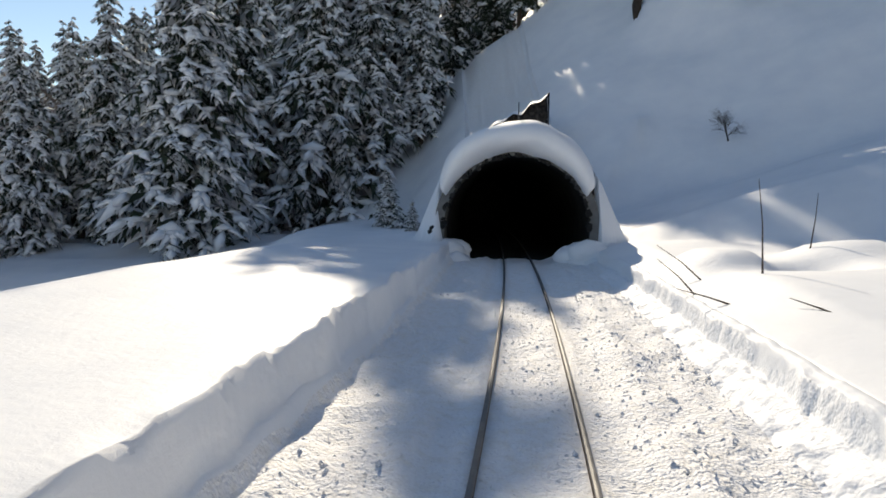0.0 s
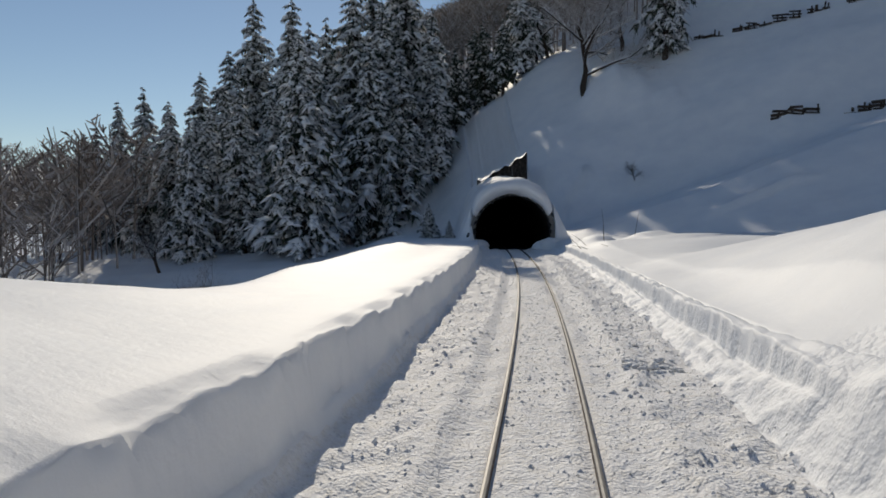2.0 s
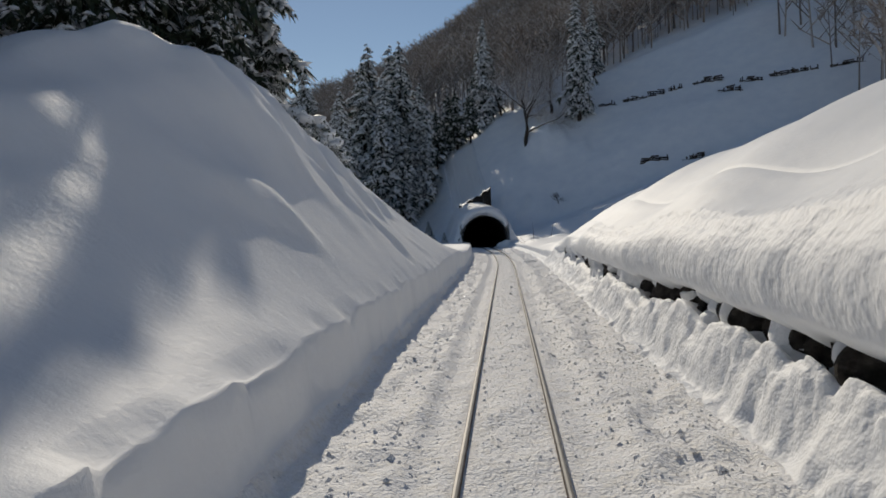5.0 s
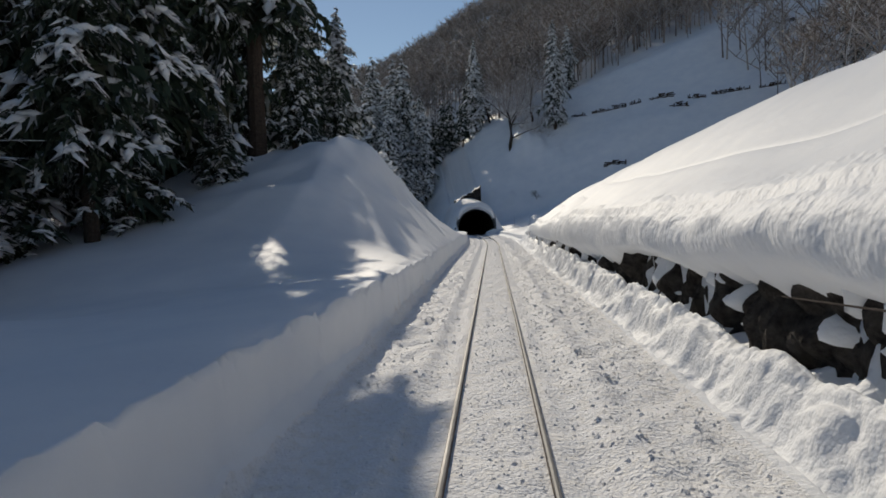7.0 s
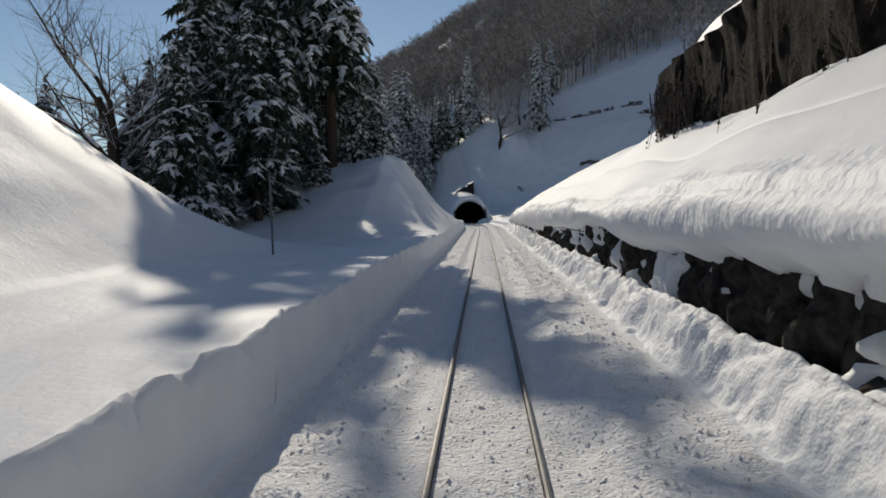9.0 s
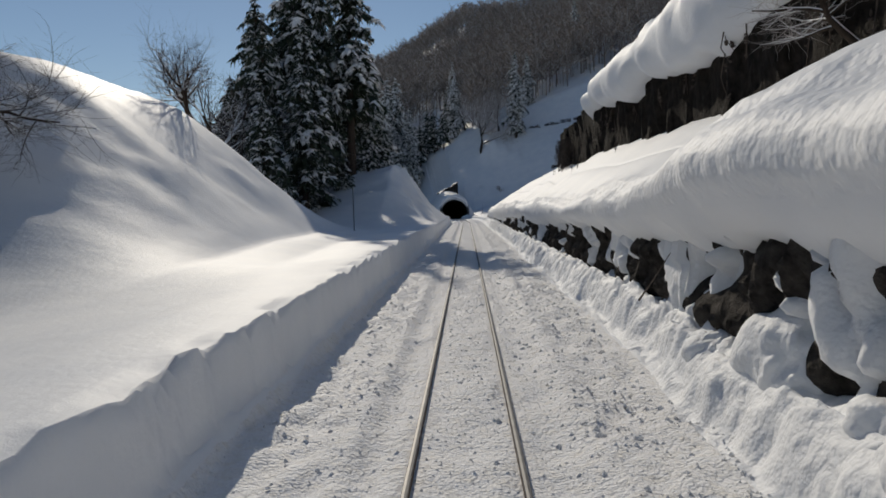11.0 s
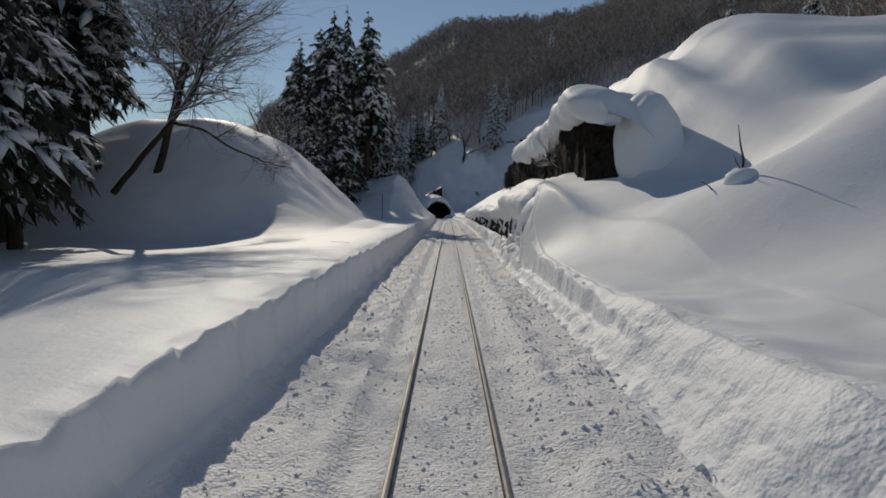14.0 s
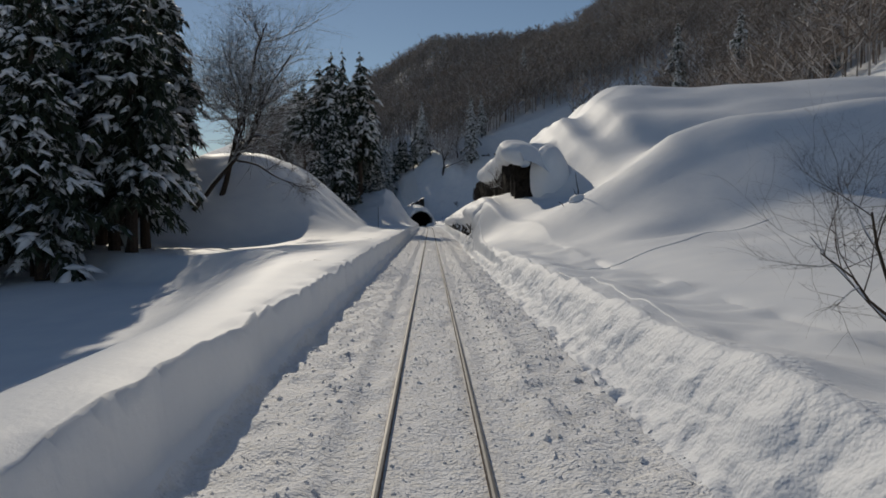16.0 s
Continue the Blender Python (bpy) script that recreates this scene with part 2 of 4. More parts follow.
def lip_top(y):
    return curve(y, [(-112, 1.9), (-108, 2.35), (-105, 2.7), (-101, 2.85), (-96, 2.95), (-90, 2.8), (-84, 2.65), (-60, 2.65), (-25, 2.45), (-10, 2.0), (0, 1.6), (5, 1.3), (14, 0.95), (24, 0.8), (40, 0.8)]) + 0.16 * wander(0, y, 4.5, 11)


def hump(u, y):
    """The swelling at the bank's near end."""
    return curve(y, [(-120, 0), (-116, 0.35), (-112, 0.75), (-109, 0.95), (-106, 1.0), (-103, 0.9), (-98, 0.5), (-93, 0)]) * np.exp(-((u - 3.85) / 1.0) ** 2)


def bank(u, y):
    at, up = [3.2, 4.2, 5.3, 7, 9, 14, 25, 60], [0, 0.62, 1.3, 2.5, 3.2, 4.0, 6, 9]
    rise = np.interp(u, at, up)
    soft = (rise + np.interp(u - 0.6, at, up) + np.interp(u + 0.6, at, up) + np.interp(u - 1.2, at, up) + np.interp(u + 1.2, at, up)) / 5
    rise = rise + (soft - rise) * step(4.4, 5.6, u)
    k = curve(y, [(-112, 0.5), (-107, 0.55), (-103, 0.62), (-97, 0.80), (-88, 1.02), (-60, 1.2), (-30, 1.0), (0, 1.0), (12, 0.84), (23, 0.35), (30, 0.12), (45, 0.1)])
    return lip_top(y) + rise * k + 0.22 * wander(u, y, 5, 12) * step(3.2, 4.5, u) + hump(u, y)


def cap_top(u, y):
    t = curve(y, [(-125, 2.6), (-117, 5.0), (-111, 6.7), (-105, 7.9), (-96, 8.4), (-84, 8.6), (-68, 8.2), (-61, 7.6), (-56, 6)])
    z = t + np.interp(u, [5.6, 6.0, 7.0, 8.5, 9.6, 11.4, 13.8, 16.3, 18.6, 28, 60], [-0.7, -0.35, 0, 0.15, 0.7, 2.2, 3.9, 4.9, 5.2, 5.6, 7]) + 0.25 * wander(u, y, 4, 13)
    shelf = 0.58 * np.sin(z * 2.1 + 1.6 * wander(u, y, 8, 17)) + 0.2 * wander(u, y, 2.6, 18)
    return z + shelf * step(8.4, 10.5, u) * step(26, 18, u)


def dome(u, y):
    start = curve(y, [(-133, 10), (-121, 6.2), (-115, 4.0), (-110, 3.4), (-100, 3)])
    tall = curve(y, [(-134, 0), (-129, 0.04), (-124, 0.16), (-119, 0.47), (-115, 0.85), (-110, 0.98)])
    rise = np.interp(u - start, [0, 2, 4.4, 7, 10, 13, 18, 26, 40], [0, 0.9, 2.9, 6.0, 8.6, 10.8, 12.2, 12.8, 14]) * tall
    wave = (0.42 * np.sin((u * 0.55 - y * 0.5) * 0.9 + 0.8 * wander(u, y, 7, 15)) + 0.25 * wander(u, y, 3, 16)) * step(5, 9, u - start) * tall
    hollow = 0.35 * np.exp(-(((u - 11) / 2.2) ** 2 + ((y + 127) / 1.8) ** 2)) - 0.3 * np.exp(-(((u - 11) / 2.5) ** 2 + ((y + 124.5) / 1.5) ** 2))
    swell = 0.30 * np.exp(-((u - 9.2) / 2.4) ** 2 - ((y + 117) / 3.2) ** 2) + 0.3 * np.exp(-((u - 10.0) / 2.5) ** 2 - ((y + 123.0) / 2.5) ** 2)
    low = 0.36 * step(-121, -128, y) * step(3.7, 4.6, u) * step(9, 6, u)
    return 1.02 - low + swell + 0.06 * np.clip(u - 3, 0, 14) + rise + wave + hollow + 0.2 * wander(u, y, 6, 14) * step(3.5, 7, u)


def gap_on(y):
    """1 where the bank is undercut down to bare rock."""
    return ((np.asarray(y) < -3.0) & (np.asarray(y) > -106.8)) * 1.0


def berm(y):
    return curve(y, [(-160, 0.95), (-109, 1.0), (-106, 0.8), (-96, 0.78), (-45, 0.76), (-28, 0.95), (-8, 0.95), (5, 0.85), (20, 0.65), (40, 0.55), (54, 0.45)])


def cut_on(y):
    """1 where the right-hand side is a sharp low wall over a crumbled foot."""
    return step(-107.2, -108.6, y) * step(-127, -117, y) + step(5, 10, y)


def right_land(u, y):
    near = step(-122, -108.6, y)
    foot = np.interp(u, [6, 8.5, 9.4, 11, 14, 18, 30], [-107.5, -107.5, -109, -117, -124, -126, -127])
    brow = np.interp(u, [6, 8.5, 10, 12, 16, 30], [-103.5, -102, -99, -97.5, -95, -97])
    lean = np.clip((y - foot) / (brow - foot), 0, 1) ** 1.15
    up = bank(u, y) * near + dome(u, y) * (1 - near)
    cliff = lean * step(-59, -63, y) * (u > 7.15 + 0.9 * step(-102.5, -106.0, y))
    up = np.where(cliff > 0, np.maximum(up, up + (cap_top(u, y) - up) * cliff), up)
    h = berm(y)
    lump = 0.05 * wander(u, y, 0.55, 21) + 0.10 * wander(u, y, 1.1, 22)
    v = u - ledge(y)
    soft = step(-25, -12, y) * step(8, 3, y)
    heap = h * step(2.58 - 0.14 * soft + 0.08 * wander(0, y, 0.7, 23), 3.14 + 0.46 * step(-106.5, -109, y) + 0.40 * soft, v) + lump * step(2.7, 2.95, v)
    w = cut_on(y)
    lip = 3.06 + 0.05 * wander(0, y, 0.9, 25) + 0.03 * wander(0, y, 0.35, 26)
    cut = h * (0.34 * step(2.60 + 0.08 * wander(0, y, 0.7, 23), 2.96, u) + 0.66 * step(lip - 0.04, lip + 0.05, u))
    heap = heap * (1 - w) + cut * w
    gap = gap_on(y)
    sill = heap - (0.10 + 0.26 * step(-22, -40, y)) * step(3.15, 3.42, v)
    wide = 4.6 - 0.75 * step(-60, -100, y) + 2.4 * step(-107.6, -118, y)
    bulge = np.maximum(0.15, 0.8 + 0.35 * step(-100, -107, y) - 1.0 * step(-111.5, -107.4, y) * step(-40, -80, y))
    open_side = heap + (up - h) * np.clip((u - 2.95) / (wide - 2.95), 0, 1) ** bulge
    wallside = np.where(v < 3.62, sill, up)
    return np.where(gap > 0, wallside, np.where(u < wide, open_side, up))


HILL_FOLDS = [(1.2, 68.6, 4.6, 73.5, 0.9, 1.4), (9.6, 77.0, 15.0, 78.0, 0.8, 1.2), (6.2, 84.5, 11.5, 86.0, 1.0, 1.6), (10.0, 80.5, 14.4, 79.5, 0.7, 1.2), (11.0, 51.5, 19.0, 52.6, 0.5, 1.2), (17.0, 72.0, 24.0, 71.0, 0.6, 1.5), (24.0, 80.0, 34.0, 76.0, 0.6, 1.5)]


def ground(x, y):
    x, y = np.broadcast_arrays(np.asarray(x, float), np.asarray(y, float))
    c = centre(y)
    u = x - c
    edge = -2.75 + 0.05 * wander(0, y, 1.3, 31) + 0.035 * wander(0, y, 0.45, 32) + 0.05 * wander(0, y, 9, 33)
    bed = -0.075 + 0.030 * wander(u, y, 0.33, 1) + 0.035 * wander(u, y, 0.9, 2) + 0.05 * step(1.0, 1.5, np.abs(u)) + 0.04 * step(1.7, 2.3, u)
    bed = bed + 0.07 * wander(u, y, 0.26, 9) * step(1.1, 1.6, np.abs(u))
    bed = bed + 0.045 * np.exp(-((u + 1.28) / 0.13) ** 2) + 0.05 * np.exp(-((u - 1.55) / 0.2) ** 2) - 0.03 * np.exp(-((np.abs(u) - 0.95) / 0.2) ** 2)
    bed = np.where(np.abs(np.abs(u) - 0.5665) < 0.12, -0.085, bed)
    nick = 0.05 * np.abs(wander(0, y, 0.9, 34)) + 0.08 * step(0.2, 0.5, wander(0, y, 0.75, 36)) + 0.14 * np.clip(wander(0, y, 1.9, 35) - 0.35, 0, 1) + 0.03 * wander(0, y, 0.28, 39)
    lz = left_land(np.where(u < edge - 0.06, u, edge - 0.06), y)
    lz = lz - nick * step(edge - 0.45, edge - 0.05, u)
    edge = edge - 0.12 * nick
    face = step(edge + 0.05, edge - 0.05, u)
    foot = (0.24 + 0.06 * wander(0, y, 3, 37)) * step(edge + 0.26 + 0.04 * wander(0, y, 0.6, 38), edge + 0.02, u)
    z = np.where(u < edge - 0.05, lz, np.maximum(bed + (lz - bed) * face, bed + foot))
    z = np.where(u > 2.6, np.maximum(bed, right_land(u, y)), z)
    # hillside round and above the tunnel, hills on both hands
    side = np.maximum(step(3.0, 5.0, np.abs(u)), step(PORTAL_Y + 2, PORTAL_Y + 10, y))
    z = z + hill(x, y) * side
    z = z + 0.62 * np.clip(x - 46, 0, 180) * step(70, 40, y)
    z = z + 60 * step(-230, -420, x) + (0.7 * wander(x, y, 11, 41) + 0.3 * wander(x, y * 1.6, 4, 44)) * step(62, 76, y) * side + 3 * wander(x, y, 40, 42) * step(110, 200, y)
    z = z + drift(x, y, [(3.1, 44.6, 1.1, 0.5), (4.9, 43.2, 0.9, -0.4), (6.5, 46, 1.2, 0.3), (6.5, 86, 2.5, 1.6), (9.5, 83, 2.0, 1.2)])
    z = z + ridges(x, y, HILL_FOLDS) * side
    # a bench below the bare rock over the tunnel
    bench = step(-9.5, -7.6, x) * step(-0.6, -1.9, x) * step(72.3, 71.3, y) * step(57, 59, y)
    z = z * (1 - bench) + np.minimum(z, 5.9) * bench
    # snow heaped over and beside the tunnel mouth
    au = np.abs(u)
    over = np.where(au < 3.5, 1.25 + np.sqrt(np.clip(3.95 ** 2 - au * au, 0.1, None)), 3.08 - np.where(u > 0, 2.2, 2.5) * (au - 3.5))
    over = over + 0.10 * np.clip(y - PORTAL_Y, 0, 18) - 1.0 * np.clip(y - 76, 0, 40) + 0.2 * wander(x, y, 2, 43) * step(PORTAL_Y, PORTAL_Y + 1.5, y) - 1.5 * np.clip(PORTAL_Y - y, 0, None)
    inside = (np.abs(u) < 3.3) & (y < PORTAL_Y + 0.05)
    z = np.where(inside, z, np.maximum(z, np.where(y > PORTAL_Y - 5, over, -99)))
    return z


def ground_at(x, y):
    return float(ground(np.array([x]), np.array([y]))[0])


# ---- mesh helpers ----
def mesh_from(name, verts, faces, mats, smooth=True, index=None):
    me = bpy.data.meshes.new(name)
    verts = np.asarray(verts, np.float32)
    faces = np.asarray(faces, np.int32)
    n, k = faces.shape
    me.vertices.add(len(verts))
    me.vertices.foreach_set("co", verts.ravel())
    me.loops.add(n * k)
    me.loops.foreach_set("vertex_index", faces.ravel())
    me.polygons.add(n)
    me.polygons.foreach_set("loop_start", np.arange(0, n * k, k, dtype=np.int32))
    me.polygons.foreach_set("loop_total", np.full(n, k, np.int32))
    me.polygons.foreach_set("use_smooth", np.full(n, smooth))
    for m in mats:
        me.materials.append(m)
    if index is not None:
        me.polygons.foreach_set("material_index", np.asarray(index, np.int32))
    me.update(calc_edges=True)
    me.validate()
    return me


def thing(name, label, category, group="", kind="", at=None):
    ob = new(name)
    ob.empty_display_size = 0.2
    if at is not None:
        ob.matrix_world = at if isinstance(at, Matrix) else Matrix.Translation(at)
    return tagged(ob, label, category, group, kind)


def part(name, data, parent, label=""):
    ob = new(name, data)
    ob.parent = parent
    return tagged(ob, label)


def sheet(rows, cols):
    """Quads of a grid of rows x cols points."""
    i = np.arange(rows * cols).reshape(rows, cols)
    return np.stack([i[:-1, :-1], i[:-1, 1:], i[1:, 1:], i[1:, :-1]], -1).reshape(-1, 4)


def tube(points, radii, sides=6, cap=True):
    """A tapered tube along points, as vertices and quads."""
    pts = [Vector(p) for p in points]
    vs, fs = [], []
    for i, p in enumerate(pts):
        d = (pts[min(i + 1, len(pts) - 1)] - pts[max(i - 1, 0)]).normalized()
        a = d.cross(Vector((0.31, 0.2, 0.93))).normalized()
        b = d.cross(a)
        for s in range(sides):
            w = 2 * math.pi * s / sides
            vs.append(p + (a * math.cos(w) + b * math.sin(w)) * radii[i])
    for i in range(len(pts) - 1):
        for s in range(sides):
            q = (s + 1) % sides
            fs.append((i * sides + s, i * sides + q, (i + 1) * sides + q, (i + 1) * sides + s))
    return vs, fs


class Pile:
    """Collects pieces of geometry for one mesh, in triangles or quads kept as quads."""

    def __init__(self):
        self.v, self.f, self.n = [], [], 0

    def put(self, verts, faces):
        verts = np.asarray(verts, float).reshape(-1, 3)
        faces = np.asarray(faces, int)
        if faces.shape[1] == 3:
            faces = np.concatenate([faces, faces[:, 2:]], 1)
        self.v.append(verts)
        self.f.append(faces + self.n)
        self.n += len(verts)

    def mesh(self, name, mats, smooth=True):
        v, f = np.concatenate(self.v), np.concatenate(self.f)
        tri = f[:, 2] == f[:, 3]
        me = bpy.data.meshes.new(name)
        me.from_pydata([tuple(p) for p in v], [], [tuple(q[:3]) if t else tuple(q) for q, t in zip(f.tolist(), tri)])
        for m in mats:
            me.materials.append(m)
        me.polygons.foreach_set("use_smooth", np.full(len(me.polygons), smooth))
        me.update()
        return me


def ball(level=1):
    bm = bmesh.new()
    bmesh.ops.create_icosphere(bm, subdivisions=level, radius=1.0)
    v = np.array([p.co[:] for p in bm.verts])
    f = np.array([[p.index for p in q.verts] for q in bm.faces])
    bm.free()
    return v, f


BALL, BALL2, BALL3 = ball(1), ball(2), ball(3)


def lumps(pile, at, size, turn, rough=0.25, shape=BALL, rng=None):
    """One uneven lump."""
    v, f = shape
    w = v * (1 + rng.uniform(-rough, rough, (len(v), 1)))
    w = w * np.asarray(size)
    c, s = math.cos(turn), math.sin(turn)
    w = np.column_stack([w[:, 0] * c - w[:, 1] * s, w[:, 0] * s + w[:, 1] * c, w[:, 2]])
    pile.put(w + np.asarray(at), f)


# ---- ground ----
def spread(a, b, d0, k):
    """From a towards b by steps that grow."""
    out, v, d = [], a, d0
    while (b - v) * np.sign(b - a) > 0:
        v += d * np.sign(b - a)
        d *= k
        out.append(v)
    return out


cols = sorted(spread(-60, -1500, 4, 1.25)) + list(np.arange(-60, -12, 1.0)) + list(np.arange(-12, -3.1, 0.24)) + list(np.arange(-3.1, -2.52, 0.028)) \
    + list(np.arange(-2.5, 2.5, 0.085)) + list(np.arange(2.5, 3.3, 0.05)) + list(np.arange(3.3, 4.06, 0.04)) + list(np.arange(4.06, 5.7, 0.13)) + list(np.arange(5.7, 6.3, 0.06)) \
    + list(np.arange(6.3, 30, 0.45)) + spread(30, 1500, 1.5, 1.2)
rows = sorted(spread(-164, -1500, 3, 1.3)) + list(np.arange(-164, PORTAL_Y - 0.1, 0.25)) + [PORTAL_Y - 0.02, PORTAL_Y + 0.1] + list(np.arange(PORTAL_Y + 0.4, 66, 0.4)) \
    + list(np.arange(66, 130, 1.0)) + list(np.arange(130, 345, 4.0)) + spread(345, 1600, 8, 1.25)
uu, yy = np.meshgrid(np.array(cols), np.array(rows))
xx = uu + centre(yy)
zz = ground(xx, yy)
zz = zz - 0.22 * step(2.56, 2.72, uu - ledge(yy)) * step(3.5, 3.36, uu - ledge(yy) + 0.2 * cut_on(yy) * (gap_on(yy) < 1)) * (yy > -158.5) * (yy < 49)
zz = zz - 0.30 * (gap_on(yy) > 0) * (uu > 3.6) * step(4.86, 4.72, uu) * step(-106.7, -105.2, yy)
quads = sheet(len(rows), len(cols))
flat = np.stack([xx, yy, zz], -1).reshape(-1, 3)
mid_u = uu.ravel()[quads].mean(1)
mid_y = yy.ravel()[quads].mean(1)
keep = ~((np.abs(mid_u) < 3.2) & (mid_y > PORTAL_Y - 0.1) & (mid_y < PORTAL_Y + 0.1))
quads = quads[keep]
mid_u, mid_y = mid_u[keep], mid_y[keep]
slot = ((mid_u > -2.66) & (mid_u < 2.8)) * 1 + ((mid_u >= 2.8) & (mid_u < 3.9 - 0.75 * (cut_on(mid_y) > 0.5))) * 2
tagged(new("ground", mesh_from("ground", flat, quads, [SNOW, BED, CLODDY], True, slot)), "deep white snow over ground with ploughed track cutting", "snow", kind="structure")


# ---- rails ----
def rail(side):
    ys = np.arange(-165, 110, 1.0)
    prof = np.array([(-0.034, -0.13), (-0.034, -0.018), (-0.026, -0.004), (0, 0.0), (0.026, -0.004), (0.034, -0.018), (0.034, -0.13)])
    v = np.zeros((len(ys), len(prof), 3))
    c = centre(ys)
    v[:, :, 0] = (c + side * 0.5665)[:, None] + prof[None, :, 0]
    v[:, :, 1] = ys[:, None]
    v[:, :, 2] = prof[None, :, 1]
    f = sheet(len(ys), len(prof))
    k = np.tile(np.array([1, 0, 0, 0, 0, 1]), len(ys) - 1)
    return tagged(new("rail", mesh_from("rail", v.reshape(-1, 3), f, [STEEL, RUST], False, k)), "worn steel rail half sunk in packed snow", "rail", "rails of the track")


rail(-1)
rail(1)


# ---- tunnel ----
def arch(r, n=28, foot=-0.3, z0=1.25):
    """Points of a horseshoe arch of radius r."""
    pts = [(-r * 0.97, foot)]
    for i in range(n + 1):
        w = math.pi * (1 - i / n)
        pts.append((r * math.cos(w), z0 + r * math.sin(w)))
    return pts + [(r * 0.97, foot)]


def tunnel():
    t = thing("tunnel", "dark single-track tunnel mouth under a thick snow hood", "tunnel", kind="structure")
    ys = np.concatenate([np.array([PORTAL_Y - 0.5]), np.arange(PORTAL_Y, 106, 2.0)])
    a = np.array(arch(3.02))
    v = np.zeros((len(ys), len(a), 3))
    c = centre(ys)
    v[:, :, 0] = c[:, None] + a[None, :, 0]
    v[:, :, 1] = ys[:, None]
    v[:, :, 2] = a[None, :, 1]
    part("lining", mesh_from("lining", v.reshape(-1, 3), sheet(len(ys), len(a)), [LINING_DARK]), t, "dark tunnel lining")
    # unseen dark sheet added across the tube so its inside stays black
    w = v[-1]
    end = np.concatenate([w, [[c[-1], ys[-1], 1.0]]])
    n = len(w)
    part("dark_end_sheet", mesh_from("dark_end_sheet", end, [(i, (i + 1) % n, n) for i in range(n)], [LINING_DARK]), t)
    part("floor", mesh_from("floor", np.stack([np.stack([c - 3.2, ys, 0 * ys - 0.16], -1), np.stack([c + 3.2, ys, 0 * ys - 0.16], -1)], 1).reshape(-1, 3), sheet(len(ys), 2), [LINING_DARK]), t)
    # concrete ring that stands out of the slope
    inner, outer = np.array(arch(3.02)), np.array(arch(3.42))
    rings = []
    for y, p in ((PORTAL_Y + 0.6, outer), (PORTAL_Y - 0.9, outer), (PORTAL_Y - 0.9, inner), (PORTAL_Y + 0.02, inner)):
        rings.append(np.column_stack([p[:, 0] + float(centre(PORTAL_Y)), np.full(len(p), y), p[:, 1]]))
    part("portal_ring", mesh_from("portal_ring", np.concatenate(rings), sheet(4, len(inner)), [CONCRETE], False), t, "stained concrete portal ring")
    # snow hood: a thick crescent lying on the ring
    rng = np.random.default_rng(5)
    n, m = 46, 18
    v = np.zeros((n, m, 3))
    for i in range(n):
        w = math.pi * (0.87 - 0.73 * i / (n - 1))
        k = math.sin(math.pi * min(1, max(0, i / (n - 1)))) ** 0.45
        thick = 0.10 + 1.12 * k
        for j in range(m):
            q = 2 * math.pi * j / m
            r = 3.20 + thick * 0.5 + thick * 0.56 * math.sin(q)
            out = (0.3 + 1.15 * k) * math.cos(q)
            v[i, j] = (centre(PORTAL_Y) + 0.98 * r * math.cos(w), PORTAL_Y - 0.55 - out, 1.25 + r * math.sin(w) - 0.03)
    v[:, :, 0] += 0.05 * wander(v[:, :, 0] * 1.1, v[:, :, 2] + v[:, :, 1], 0.7, 51)
    v[:, :, 2] += 0.10 * wander(v[:, :, 0] + v[:, :, 1], v[:, :, 2], 0.9, 52)
    f = sheet(n, m)
    wrap = np.array([(i * m + m - 1, i * m, (i + 1) * m, (i + 1) * m + m - 1) for i in range(n - 1)])
    part("snow_hood", mesh_from("snow_hood", v.reshape(-1, 3), np.concatenate([f, wrap]), [SNOW]), t, "thick overhanging crescent of snow")
    # ragged frozen-snow lumps at the springing, shade painted near-black; snow heaps at the feet
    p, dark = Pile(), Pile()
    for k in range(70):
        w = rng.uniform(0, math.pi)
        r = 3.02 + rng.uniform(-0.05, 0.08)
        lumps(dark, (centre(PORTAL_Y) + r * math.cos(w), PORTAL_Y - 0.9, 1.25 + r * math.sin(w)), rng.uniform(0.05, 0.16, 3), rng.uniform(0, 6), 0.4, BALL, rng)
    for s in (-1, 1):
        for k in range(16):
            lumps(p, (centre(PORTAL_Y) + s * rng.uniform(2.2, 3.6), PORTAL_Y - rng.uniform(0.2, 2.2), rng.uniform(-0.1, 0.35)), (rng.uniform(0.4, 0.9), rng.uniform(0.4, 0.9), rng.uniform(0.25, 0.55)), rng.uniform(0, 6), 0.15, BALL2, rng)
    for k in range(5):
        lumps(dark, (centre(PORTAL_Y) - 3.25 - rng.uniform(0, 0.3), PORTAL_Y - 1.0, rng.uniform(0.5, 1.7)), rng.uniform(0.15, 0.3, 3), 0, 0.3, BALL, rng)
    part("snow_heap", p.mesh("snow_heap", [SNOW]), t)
    part("ragged_edge", dark.mesh("ragged_edge", [LINING_DARK], False), t)


tunnel()


